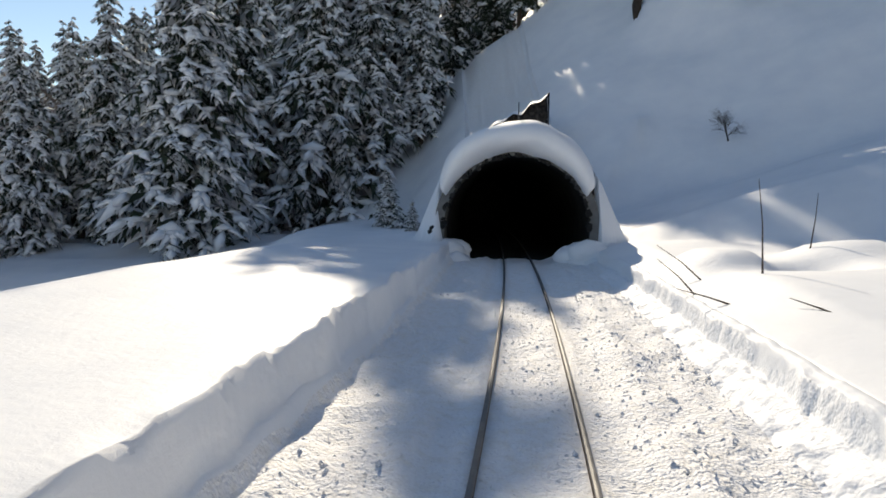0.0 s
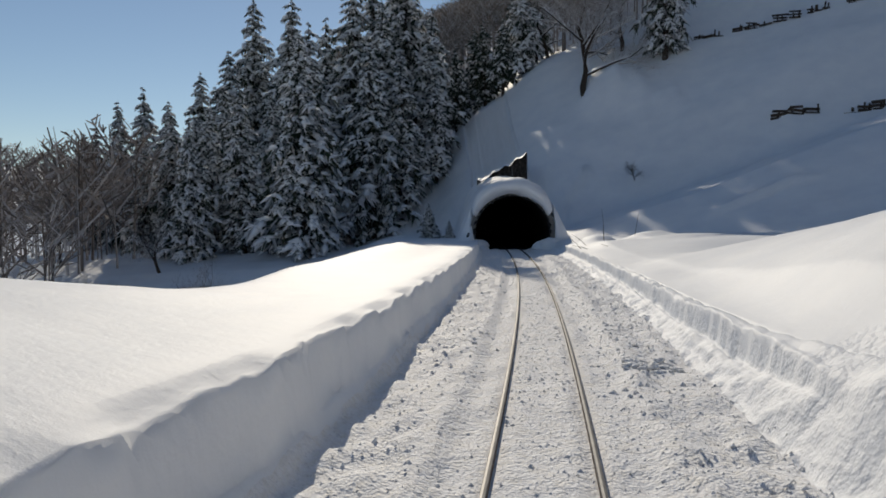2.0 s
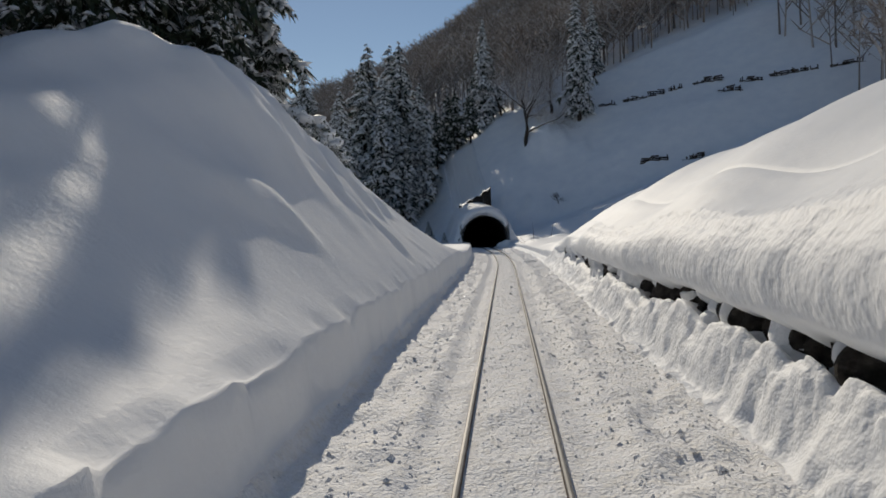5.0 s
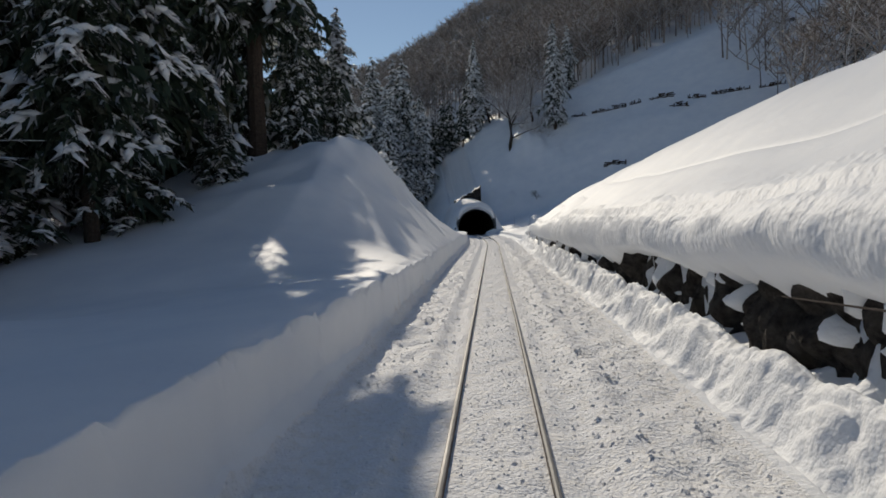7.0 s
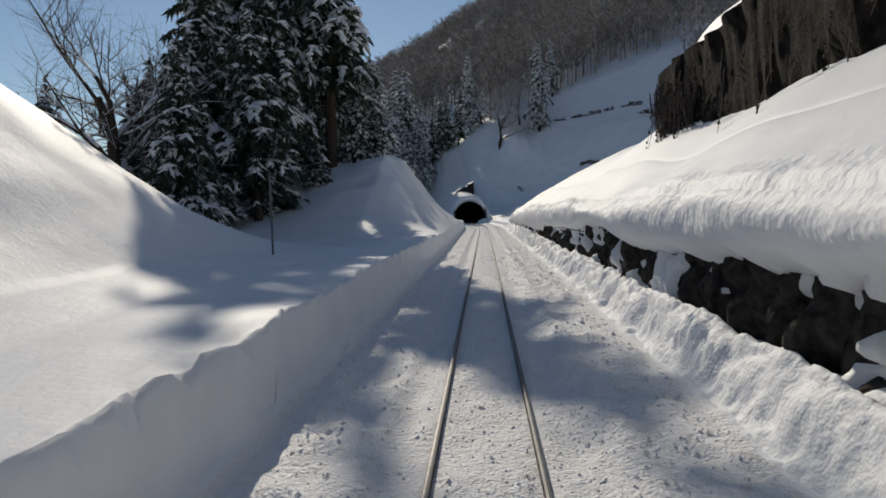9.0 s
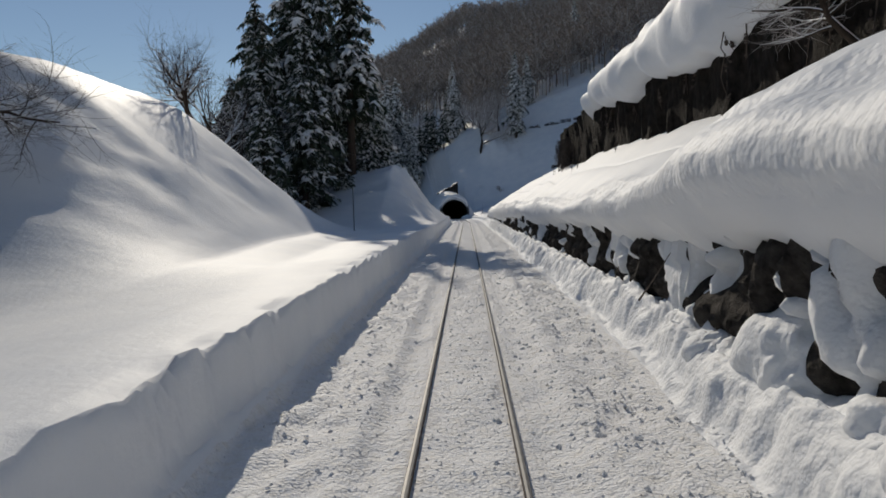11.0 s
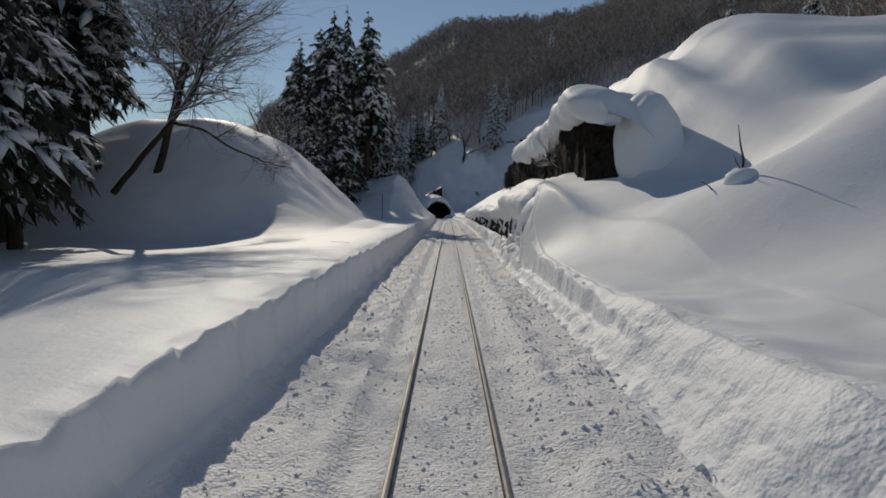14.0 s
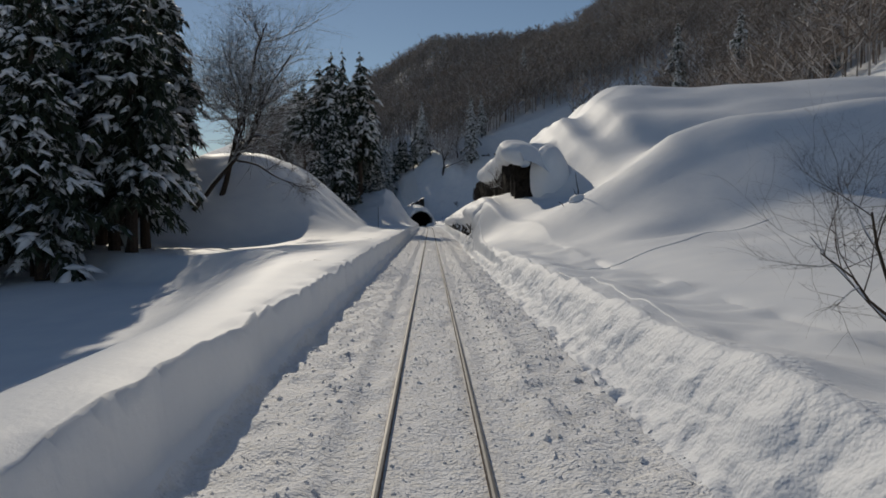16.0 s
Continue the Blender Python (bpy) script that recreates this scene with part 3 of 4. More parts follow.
# ---- undercut bank on the right: bare rock, a sill of heaped snow, a rounded cornice over it ----
def rock_face():
    ys = np.arange(-107.0, -2.0, 0.085)
    zs = np.linspace(-0.05, 1.0, 34)
    Y, K = np.meshgrid(ys, zs, indexing="ij")
    Z = K * (lip_top(Y) - 0.3)
    back = 3.42 + ledge(Y) + 0.12 * K
    lobe = np.abs(wander(Y, Z * 0.7, 0.7, 61)) + 0.6 * np.abs(wander(Y + 0.3 * Z, Z * 0.6, 0.32, 62))
    X = back + 0.24 - 0.46 * lobe + 0.13 * wander(Y, Z * 0.6, 0.19, 60) + 0.14 * wander(Y, Z * 0.5, 2.2, 63) + 0.18 * step(-24, -14, Y)
    v = np.stack([X + centre(Y), Y, Z], -1).reshape(-1, 3)
    tagged(new("rock_face", mesh_from("rock_face", v, sheet(len(ys), len(zs)), [ROCK], False)), "dark bare rock under an overhanging snow bank", "rock", kind="structure")
    # snow plastered on it in torn patches, more at the foot
    N = 0.58 * wander(Y, Z * 0.8, 1.9, 64) + 0.45 * wander(Y, Z * 0.9, 0.5, 65) + 0.50 * wander(Y, Z * 0.7, 0.21, 66)
    N = N + 0.25 * step(0.80, 1.0, K) + 0.9 * step(0.36, 0.20, K) + 0.32 * step(-40, -15, Y) + 0.45 * np.exp(-((Y + 94.5) / 2.2) ** 2) + 0.4 * np.exp(-((Y + 58.5) / 1.5) ** 2)
    S = back + 0.32 - 0.62 * step(-0.10, 0.70, N) + 0.06 * wander(Y, Z, 0.5, 67) + 0.03 * wander(Y, Z, 0.18, 68)
    v = np.stack([S + centre(Y), Y, Z], -1).reshape(-1, 3)
    tagged(new("plastered_snow", mesh_from("plastered_snow", v, sheet(len(ys), len(zs)), [CLODDY])), "torn patches of snow stuck on the dark rock", "snow", kind="structure")


def cornice():
    ys = np.arange(-107.4, 4.01, 0.12)
    n = 46
    v = np.zeros((len(ys), n, 3))
    back = ledge(ys)
    nose = 2.86 + 0.5 * back + 0.16 * wander(0, ys, 3.4, 71) + 0.10 * wander(0, ys, 6.5, 72) + 0.35 * step(-18, 2, ys) - 0.10 * step(-97.6, -98.6, ys)
    shut = step(-105.6, -107.3, ys)
    nose = nose + (2.98 - nose) * shut
    top = lip_top(ys) + hump(3.35, ys)
    edge = curve(ys, [(-108, 2.5), (-104, 2.55), (-97, 2.55), (-93, 2.32), (-87, 2.22), (-72, 2.0), (-66, 2.22), (-60, 2.1), (-56, 2.0), (-50, 1.85), (-44, 1.75), (-37, 1.6), (-30, 1.5), (-14, 1.38), (-6, 1.35), (4, 1.1)])
    edge = np.minimum(edge + 0.05 * wander(0, ys, 1.3, 73) + 0.08 * wander(0, ys, 4, 74), top - 0.28)
    under = curve(ys, [(-108, 2.0), (-99, 1.95), (-95, 1.75), (-91, 1.6), (-88, 1.75), (-83, 1.85), (-72, 1.55), (-69, 1.55), (-65.5, 1.95), (-60, 1.65), (-57, 1.5), (-53, 1.4), (-47, 1.6), (-46, 1.3), (-43, 0.98), (-40, 1.0), (-31, 1.1), (-25, 1.2), (-13, 1.2), (-6, 1.14), (4, 0.95)])
    under = under + 0.10 * wander(0, ys, 0.9, 77) + 0.06 * wander(0, ys, 0.35, 78)
    under = np.minimum(under, edge - 0.15)
    edge = edge + (1.7 - edge) * shut
    under = under + (0.75 - under) * shut
    deep = 3.52 + back - 0.45 * shut
    sink = 0.5 * step(-106.3, -107.4, ys)
    for j in range(n):
        k = j / (n - 1)
        if k < 0.34:                       # over the top, from the slope to the brow
            q = k / 0.34
            u = 4.9 + (3.35 - 4.9) * q + 0 * ys
            z = bank(u, ys) + 0.012 * min(1, q / 0.15) + 0.035 * q - 0.02 * max(0, 1 - q / 0.15)
        elif k < 0.68:                     # round the brow to its lower edge
            q = (k - 0.34) / 0.34
            w = 0.55 + q * 1.55
            u = 3.35 + (nose - 3.35) * (math.sin(w) - math.sin(0.55)) / (1 - math.sin(0.55))
            z = edge + (top + 0.05 - edge) * (math.cos(w) - math.cos(2.1)) / (math.cos(0.55) - math.cos(2.1))
        elif k < 0.92:                     # the shaded face leaning back to the rock
            q = (k - 0.68) / 0.24
            u0 = 3.35 + (nose - 3.35) * (math.sin(2.1) - math.sin(0.55)) / (1 - math.sin(0.55))
            u = u0 + (deep - u0) * q ** 1.25
            z = edge + (under - edge) * q ** 0.85
        else:                              # tucked in behind
            q = (k - 0.92) / 0.08
            u = deep + 0.3 * q
            z = under + 0.08 * q
        arc = np.full_like(ys, 3.4 * k)
        near = (0.10 * wander(ys, arc, 2.4, 76) + 0.04 * wander(ys, arc, 1.1, 70) + 0.030 * wander(ys, arc, 0.5, 75) + 0.022 * np.abs(wander(ys, arc, 0.26, 79))) * min(1, max(0, k - 0.17) / 0.12) * (k < 0.94)
        v[:, j, 0] = u + centre(ys) - near * (k > 0.3)
        v[:, j, 1] = ys
        v[:, j, 2] = z + near * 0.7 - sink
    strip = np.arange(n - 1) / (n - 1)
    flat_top = np.tile(((strip < 0.26) | (strip > 0.68)) * 1, len(ys) - 1)
    ob = new("snow_cornice", mesh_from("snow_cornice", v.reshape(-1, 3), sheet(len(ys), n), [PITTED, SNOW], True, flat_top))
    tagged(ob, "rounded overhanging lip of deep snow on the bank", "snow", kind="structure")


def billow(a, b, size, seed):
    return 2 * np.abs(wander(a, b, size, seed)) - 0.6


def snow_strip():
    """Broken snow thrown up along the right-hand foot of the cutting."""
    ys = np.arange(-159, 50, 0.075)
    us = np.concatenate([np.arange(2.42, 2.97, 0.045), np.arange(2.97, 3.2, 0.022), np.arange(3.2, 3.8, 0.065)])
    Y, V = np.meshgrid(ys, us, indexing="ij")
    U = V + ledge(Y)
    gap = step(-107.6, -106, Y) * step(-2, -5, Y)
    keep = step(2.44, 2.72, V)
    low = ground(U + centre(Y), Y)
    A = 0.7 * V + 0.9 * berm(Y) * step(2.6, 3.3, V)          # the way up the slope
    body = (0.10 * billow(A * 1.1, Y * 0.9, 0.62, 131) + 0.055 * billow(A + 0.3 * Y, Y - 0.3 * A, 0.30, 132) + 0.03 * wander(A, Y, 0.15, 133)) * (0.45 + 0.40 * gap) * (1 - 0.55 * step(-25, -12, Y) * step(8, 3, Y))
    wide = 0.13 * wander(A * 0.8, Y, 1.4, 134) * gap
    up = cut_on(Y) * step(2.94, 3.02, V)
    push = (body + wide) * (1 - 0.8 * up)
    push = push - up * step(3.40, 3.16, V) * (0.10 * np.clip(wander(0.6 * A, Y, 0.8, 135) - 0.1, 0, 1) + 0.10 * np.clip(wander(A, Y, 0.33, 136), 0, 1))
    push = push * (1 - (1 - gap) * step(3.2, 3.42, V))
    Z = low - 0.03 + (0.75 * push + 0.055) * keep
    low_end = 3.60 - 0.35 * cut_on(Y)
    Z = Z - 0.30 * step(low_end, low_end + 0.18, V) * (1 - gap)
    under = (gap_on(Y) > 0) * step(3.48, 3.60, V)
    Z = Z * (1 - under) + 0.3 * under
    X = U - 0.4 * push * keep * step(3.5, 3.2, V) * (1 - up)
    v = np.stack([X + centre(Y), Y, Z], -1).reshape(-1, 3)
    quads = sheet(len(ys), len(us))
    clean = ((up * step(3.08, 3.14, V)).ravel()[quads].mean(1) > 0.5) * 1
    tagged(new("heaped_snow", mesh_from("heaped_snow", v, quads, [CLODDY, SNOW], True, clean)), "rough broken snow heaped along the rock foot", "snow", kind="structure")


def crumbs():
    """Loose crumbs of snow and dirt on the ploughed bed."""
    rng = np.random.default_rng(10)
    n = 75000
    y = rng.uniform(-156, 48, n)
    side = rng.random(n)
    u = np.where(side < 0.26, rng.uniform(-0.5, 0.5, n), np.where(side < 0.52, rng.uniform(-2.6, -0.7, n), rng.uniform(0.7, 2.7, n)))
    s = np.minimum(rng.gamma(1.2, 0.0062, n) + 0.004, 0.042)
    s = np.where(np.abs(u) > 1.0, s * 1.35, s)
    x = u + centre(y)
    z = ground(x, y)
    v = np.array([(1, 0, 0), (0, 1, 0), (-1, 0, 0), (0, -1, 0), (0, 0, 1)], float)
    f = np.array([(0, 1, 4), (1, 2, 4), (2, 3, 4), (3, 0, 4)])
    w = v[None] * (1 + rng.uniform(-0.5, 0.5, (n, len(v), 1))) * s[:, None, None] * np.array([1.15, 1.15, 0.85])
    turn = rng.uniform(0, 6.28, n)
    c, d = np.cos(turn)[:, None], np.sin(turn)[:, None]
    w = np.stack([w[..., 0] * c - w[..., 1] * d, w[..., 0] * d + w[..., 1] * c, w[..., 2]], -1)
    w = w + np.stack([x, y, z - 0.1 * s], -1)[:, None]
    fs = (f[None] + (np.arange(n) * len(v))[:, None, None]).reshape(-1, 3)
    p = Pile()
    for k in range(70):
        px, py = rng.uniform(1.35, 2.3), rng.normal(10.8, 0.22)
        a = rng.uniform(0.03, 0.09)
        lumps(p, (px, py, float(ground(px, py)) + a * 0.2), (a, a, a * 0.6), rng.uniform(0, 6), 0.25, BALL2, rng)
    for px, py, a in ((0.15, -13.35, 0.07), (0.2, -10.6, 0.045), (-1.45, 12.7, 0.06)):
        lumps(p, (px, py, float(ground(px, py)) + a * 0.3), (a, a * 1.2, a * 0.7), 0.4, 0.25, BALL2, rng)
    tagged(new("fallen_snow", p.mesh("fallen_snow", [BED])), "little heap of fallen snow clods beside the rail", "snow", kind="stuff")
    tagged(new("snow_crumbs", mesh_from("snow_crumbs", w.reshape(-1, 3), fs, [BED], False)), "loose crumbs of ploughed snow between the rails", "snow", kind="stuff")


rock_face()
cornice()
snow_strip()
crumbs()


# ---- earth cliff above the bank, under its own thick cap of snow ----
def cliff():
    ys = np.arange(-106.0, -62.0, 0.16)
    zs = np.linspace(0, 1, 26)
    Y, K = np.meshgrid(ys, zs, indexing="ij")
    low, high = bank(np.full_like(Y, 5.9), Y) - 0.6, cap_top(np.full_like(Y, 7.0), Y) - 1.0
    Z = low + (high - low) * K
    X = 6.1 + 1.5 * step(-102.5, -106.0, Y) + 0.16 * wander(Y, Z * 0.4, 0.8, 81) + 0.16 * wander(Y, Z * 0.3, 2.5, 82) + 0.09 * wander(Y, Z * 0.5, 0.36, 83) + 0.10 * (1 - K)
    tagged(new("earth_cliff", mesh_from("earth_cliff", np.stack([X, Y, Z], -1).reshape(-1, 3), sheet(len(ys), len(zs)), [EARTH], False)), "dark brown earth cliff with hanging roots", "cliff", kind="structure")
    # cap
    n = 26
    ys = np.arange(-107.2, -70.5, 0.22)
    v = np.zeros((len(ys), n, 3))
    top = curve(ys, [(-108, 6.9), (-106, 7.7), (-103.5, 8.25), (-100, 8.4), (-97.8, 8.15), (-96.8, 7.8), (-89, 8.1), (-82, 8.0), (-76, 7.9), (-73, 7.4), (-70, 7.2)]) + 0.10 * wander(0, ys, 2.0, 84)
    under = curve(ys, [(-108, 5.4), (-106.5, 6.0), (-104, 6.75), (-101, 6.6), (-98, 6.85), (-94, 6.2), (-91, 5.85), (-87, 6.1), (-84, 6.5), (-82, 6.0), (-76, 6.7), (-70, 6.9)]) + 0.16 * wander(0, ys, 1.5, 85) + 0.08 * wander(0, ys, 0.5, 84)
    nose = 5.15 + 0.22 * wander(0, ys, 4, 86) + 0.12 * wander(0, ys, 1.2, 87) + 0.25 * step(-98.5, -96.5, ys)
    shut = np.clip(step(-104.6, -107.2, ys) ** 2 + step(-75, -70.6, ys) ** 1.5, 0, 1)
    nose = nose + (6.9 - nose) * shut
    under = under + (top - 0.5 - under) * shut
    for j in range(n):
        k = j / (n - 1)
        if k < 0.35:
            q = k / 0.35
            u = 8.6 + (6.3 - 8.6) * q + 0 * ys
            z = top - 1.3 * (1 - q) ** 2
        elif k < 0.82:
            q = (k - 0.35) / 0.47 * math.pi * 0.93
            u = 6.3 + (nose - 6.3) * np.sin(q) ** 0.75
            z = (top + under) / 2 + (top - under) / 2 * np.cos(q)
        else:
            q = (k - 0.82) / 0.18
            u = 6.2 + 0.5 * q + 0 * ys
            z = under + 0.15 * q
        near = 0.07 * wander(ys, np.full_like(ys, 6 * k), 0.8, 88) + 0.03 * wander(ys, np.full_like(ys, 6 * k), 0.3, 80)
        v[:, j] = np.stack([u - near, ys, z + near - 0.7 * shut], -1)
    tagged(new("snow_cap", mesh_from("snow_cap", v.reshape(-1, 3), sheet(len(ys), n), [SNOW])), "thick overhanging cap of snow on the cliff edge", "snow", kind="structure")


def cushion(name, label, at, size, seed, mat, rough=0.10):
    """A rounded, slightly uneven cushion of snow."""
    v, f = ball(5)
    k = 1 + rough * wander(v[:, 0] + v[:, 1], v[:, 2], 0.8, seed) + 0.25 * rough * wander(v[:, 0] - v[:, 1], v[:, 2] + v[:, 1], 0.3, seed + 1)
    tagged(new(name, mesh_from(name, v * k[:, None] * np.array(size) + np.array(at), f, [mat])), label, "snow", kind="structure")


cliff()
cushion("snow_lobe", "rounded lobe of snow hanging from the cliff cap", (8.55, -104.9, 5.3), (1.4, 2.3, 2.45), 89, SNOW, 0.08)
cushion("cornice_end", "rounded end of the overhanging snow lip", (3.98, -106.4, 2.1), (1.08, 2.3, 1.28), 98, SNOW, 0.05)
# lumps of snow fallen in front of the rock
for x, y, z, size in ((3.5, -99.4, 0.75, (0.42, 0.7, 0.5)), (3.42, -102.4, 0.7, (0.5, 0.95, 0.55)), (3.5, -103.9, 0.8, (0.4, 0.5, 0.5)), (3.4, -97.4, 0.6, (0.35, 0.5, 0.35)), (3.3, -101.4, 0.6, (0.35, 0.5, 0.35))):
    cushion("snow_lump", "rounded lump of fallen snow before the rock", (x, y, z), size, int(-y), CLODDY, 0.42)


# ---- snow-laden cedars ----
OCTA = (np.array([(1, 0, 0), (-1, 0, 0), (0, 1, 0), (0, -1, 0), (0, 0, 1), (0, 0, -1)], float), np.array([(0, 2, 4), (2, 1, 4), (1, 3, 4), (3, 0, 4), (2, 0, 5), (1, 2, 5), (3, 1, 5), (0, 3, 5)]))


def conifer(name, seed, height, spread_m, snow, bare=0.08, levels=30, label="", group="", needles=None):
    rng = np.random.default_rng(seed)
    green, white = Pile(), Pile()
    levels = int(levels * 1.4)
    for lv in range(levels):
        k = bare + (0.985 - bare) * (lv / (levels - 1)) ** 0.92
        z = height * k
        reach = (spread_m * (1 - k) ** 0.72 * (0.7 + 0.3 * min(1, (k - bare) * 7)) + 0.15) * rng.uniform(0.68, 1.22)
        count = int(rng.integers(5, 8)) if k < 0.9 else 4
        turn0 = rng.uniform(0, 6.28)
        for b in range(count):
            if rng.random() < 0.16:
                continue
            w = turn0 + b * 6.283 / count + rng.uniform(-0.35, 0.35)
            L = reach * rng.uniform(0.5, 1.25)
            zz0 = z + rng.uniform(-0.8, 0.8) * height / levels
            d = np.array([math.cos(w), math.sin(w), 0])
            s = np.array([-math.sin(w), math.cos(w), 0])
            droop = rng.uniform(0.35, 0.85)
            ns = 11
            ks = np.linspace(0.10, 1.0, ns)
            spine = d[None] * (L * ks)[:, None] + np.array([0, 0, zz0]) + np.array([0, 0, 1.0]) * (L * (0.18 * ks - droop * ks ** 2))[:, None]
            for j in range(ns):
                a = L * (0.30 - 0.13 * ks[j]) * rng.uniform(0.7, 1.3) + 0.10
                for sg in (-1, 1, -1, 1, 0):
                    p0 = spine[j] + rng.normal(0, 0.10, 3) * a
                    tip = p0 + sg * s * a * rng.uniform(0.3, 1.15) + d * a * rng.uniform(-0.2, 0.9) - np.array([0, 0, a * rng.uniform(0.3, 1.35)])
                    e = (d if sg else s) * 0.20 * a + rng.normal(0, 0.05, 3) * a
                    green.put([p0 - e, p0 + e, tip], [(0, 1, 2)])
            for kk in (rng.uniform(0.25, 0.55), rng.uniform(0.5, 0.8), rng.uniform(0.78, 1.0)):
                if rng.random() > snow:
                    continue
                at = d * L * kk + np.array([0, 0, zz0 + L * (0.18 * kk - droop * kk ** 2) + 0.05])
                a = L * 0.15 * rng.uniform(0.4, 1.5) + 0.07
                q = OCTA[0] * (1 + rng.uniform(-0.4, 0.4, (6, 1))) * np.array([a, a * rng.uniform(0.5, 1.0), 0.35 * a + 0.03])
                white.put(at + q[:, :1] * d + q[:, 1:2] * s + q[:, 2:] * np.array([0, 0, 1.0]), OCTA[1])
                for g in range(4):
                    phi = rng.uniform(-1.5, 1.5)
                    way = d * math.cos(phi) + s * math.sin(phi) - np.array([0, 0, rng.uniform(0.25, 1.1)])
                    ln = a * rng.uniform(0.9, 2.2)
                    w = ln * rng.uniform(0.16, 0.34)
                    side = np.array([-way[1], way[0], 0.0])
                    side = side / (np.linalg.norm(side) + 1e-6) * w
                    lift = np.array([0, 0, w * 0.8])
                    m = at + way * ln * rng.uniform(0.35, 0.6)
                    white.put([at, m - side, m + side, m + lift, at + way * ln], [(0, 1, 3), (0, 3, 2), (0, 2, 1), (4, 3, 1), (4, 2, 3), (4, 1, 2)])
    t = thing(name, label, "tree", group)
    r = height * 0.016 + 0.06
    v, f = tube([(0, 0, -0.8), (0, 0, height * 0.3), (0.02 * height * 0.2, 0, height * 0.65), (0, 0, height)], [r * 1.15, r * 0.85, r * 0.45, 0.02], 9)
    me = bpy.data.meshes.new("trunk")
    me.from_pydata(v, [], f)
    me.materials.append(BARK)
    part("trunk", me, t)
    part("crown", green.mesh("crown", [needles or NEEDLE], False), t, "dark green drooping needle sprays")
    tagged(part("snow_load", white.mesh("snow_load", [SNOW]), t, "clumps of snow on the boughs"), kind="stuff")
    return t


LADEN = "tall cedar with heavy clumps of snow on every bough"
SHADY = "dark tall cedar with patchy snow on its boughs"
GROUP = "cedars beside the line"
kinds = [
    conifer("cedar", 1, 22, 4.6, 0.95, 0.05, 30, LADEN, GROUP),
    conifer("cedar", 2, 22, 4.0, 0.90, 0.06, 32, LADEN, GROUP),
    conifer("cedar", 3, 22, 4.6, 0.92, 0.10, 28, LADEN, GROUP),
    conifer("cedar", 4, 22, 4.6, 0.42, 0.12, 28, SHADY, GROUP, SHADE_NEEDLE),
    conifer("cedar", 5, 22, 5.0, 0.42, 0.20, 27, SHADY, GROUP, SHADE_NEEDLE),
    conifer("cedar", 6, 22, 5.0, 0.5, 0.29, 26, "tall cedar with a bare lower trunk and snowy boughs", GROUP, SHADE_NEEDLE),
]
used = set()


def plant(kind, x, y, height, wide=1.0, turn=None, down=0.3):
    """A tree of that kind with its foot in the ground."""
    rng = random.Random(int(x * 131 + y * 17))
    k = height / 22
    m = Matrix.LocRotScale((x, y, ground_at(x, y) - down), Euler((rng.uniform(-0.02, 0.02), rng.uniform(-0.02, 0.02), rng.uniform(0, 6.28) if turn is None else turn)), (k * wide, k * wide, k))
    if kind not in used:
        used.add(kind)
        kinds[kind].matrix_world = m
        return kinds[kind]
    base = kinds[kind]
    o = copy_thing(base, Matrix())
    o.matrix_world = m
    return o


# by the tunnel, left: the big one in front, the rows behind
plant(0, -25.0, 69.0, 22.5, 1.05)
for kind, x, y, h in [(1, -33, 72, 19), (2, -38, 75, 17), (0, -29, 84, 28), (1, -27, 97, 33), (0, -19.5, 97, 31), (1, -15.6, 95, 22), (2, -14.4, 91, 14), (2, -18.0, 87, 20), (0, -21.5, 84, 25), (1, -22, 92, 28), (2, -23, 108, 32), (0, -33, 104, 30),
                      (1, -44, 92, 23), (2, -50, 100, 25), (0, -42, 112, 32), (1, -55, 118, 33), (2, -62, 108, 25), (0, -70, 115, 29), (1, -77, 118, 27), (2, -84, 122, 24), (0, -48, 128, 36),
                      (1, -58, 134, 38), (2, -30, 122, 34), (1, -66, 128, 30), (2, -90, 130, 24), (1, -41, 72, 16.5), (2, -45, 73, 14), (0, -37, 68, 15), (1, -36, 88, 21), (2, -100, 140, 26)]:
    plant(kind, x, y, h)
# cedars added upslope only to shade the snow above the tunnel
for kind, x, y, h in [(3, -9, 104, 13), (4, -6, 98, 11), (3, -11.5, 112, 14), (4, -1.5, 106, 12), (3, -13, 102, 13), (4, -5, 110, 13)]:
    plant(kind, x, y, h)
# on the first mound; several are added to shade the shelf and the mound's face
for kind, x, y, h in [(5, -12.9, -26.0, 26), (5, -18.2, -26.5, 27), (1, -12.6, -5.0, 15), (4, -16.0, -33.5, 19), (3, -20.0, -36.0, 20), (4, -24.0, -36.0, 13),
                      (3, -22.5, -28.0, 25), (4, -27, -32, 12), (3, -30, -39, 12), (4, -34, -43, 10), (3, -19.5, -18.0, 25), (5, -18.6, -21.0, 23), (0, -17, -4, 18), (4, -27, -24, 17), (3, -36, -33, 12), (2, -24, -12, 24), (4, -40, -47, 10), (4, -21, -22, 27), (4, -26, -17, 26), (4, -15.5, -38.5, 15), (3, -19.5, -44, 8), (4, -17.0, -47.0, 13), (4, -14.0, -11.5, 16.5), (3, -13.5, -15.0, 16), (4, -13.6, -25.0, 8.5), (3, -11.3, -24.2, 7.5), (4, -15.5, -24.2, 9), (4, -17, -27.5, 9), (3, -11.6, -20.5, 8), (4, -14.6, -29.5, 7), (3, -10.6, -16.0, 8)]:
    plant(kind, x, y, h)
# narrow cedar added to close a sunny gap over the shelf
plant(3, -15.5, -26.5, 27, 0.55)
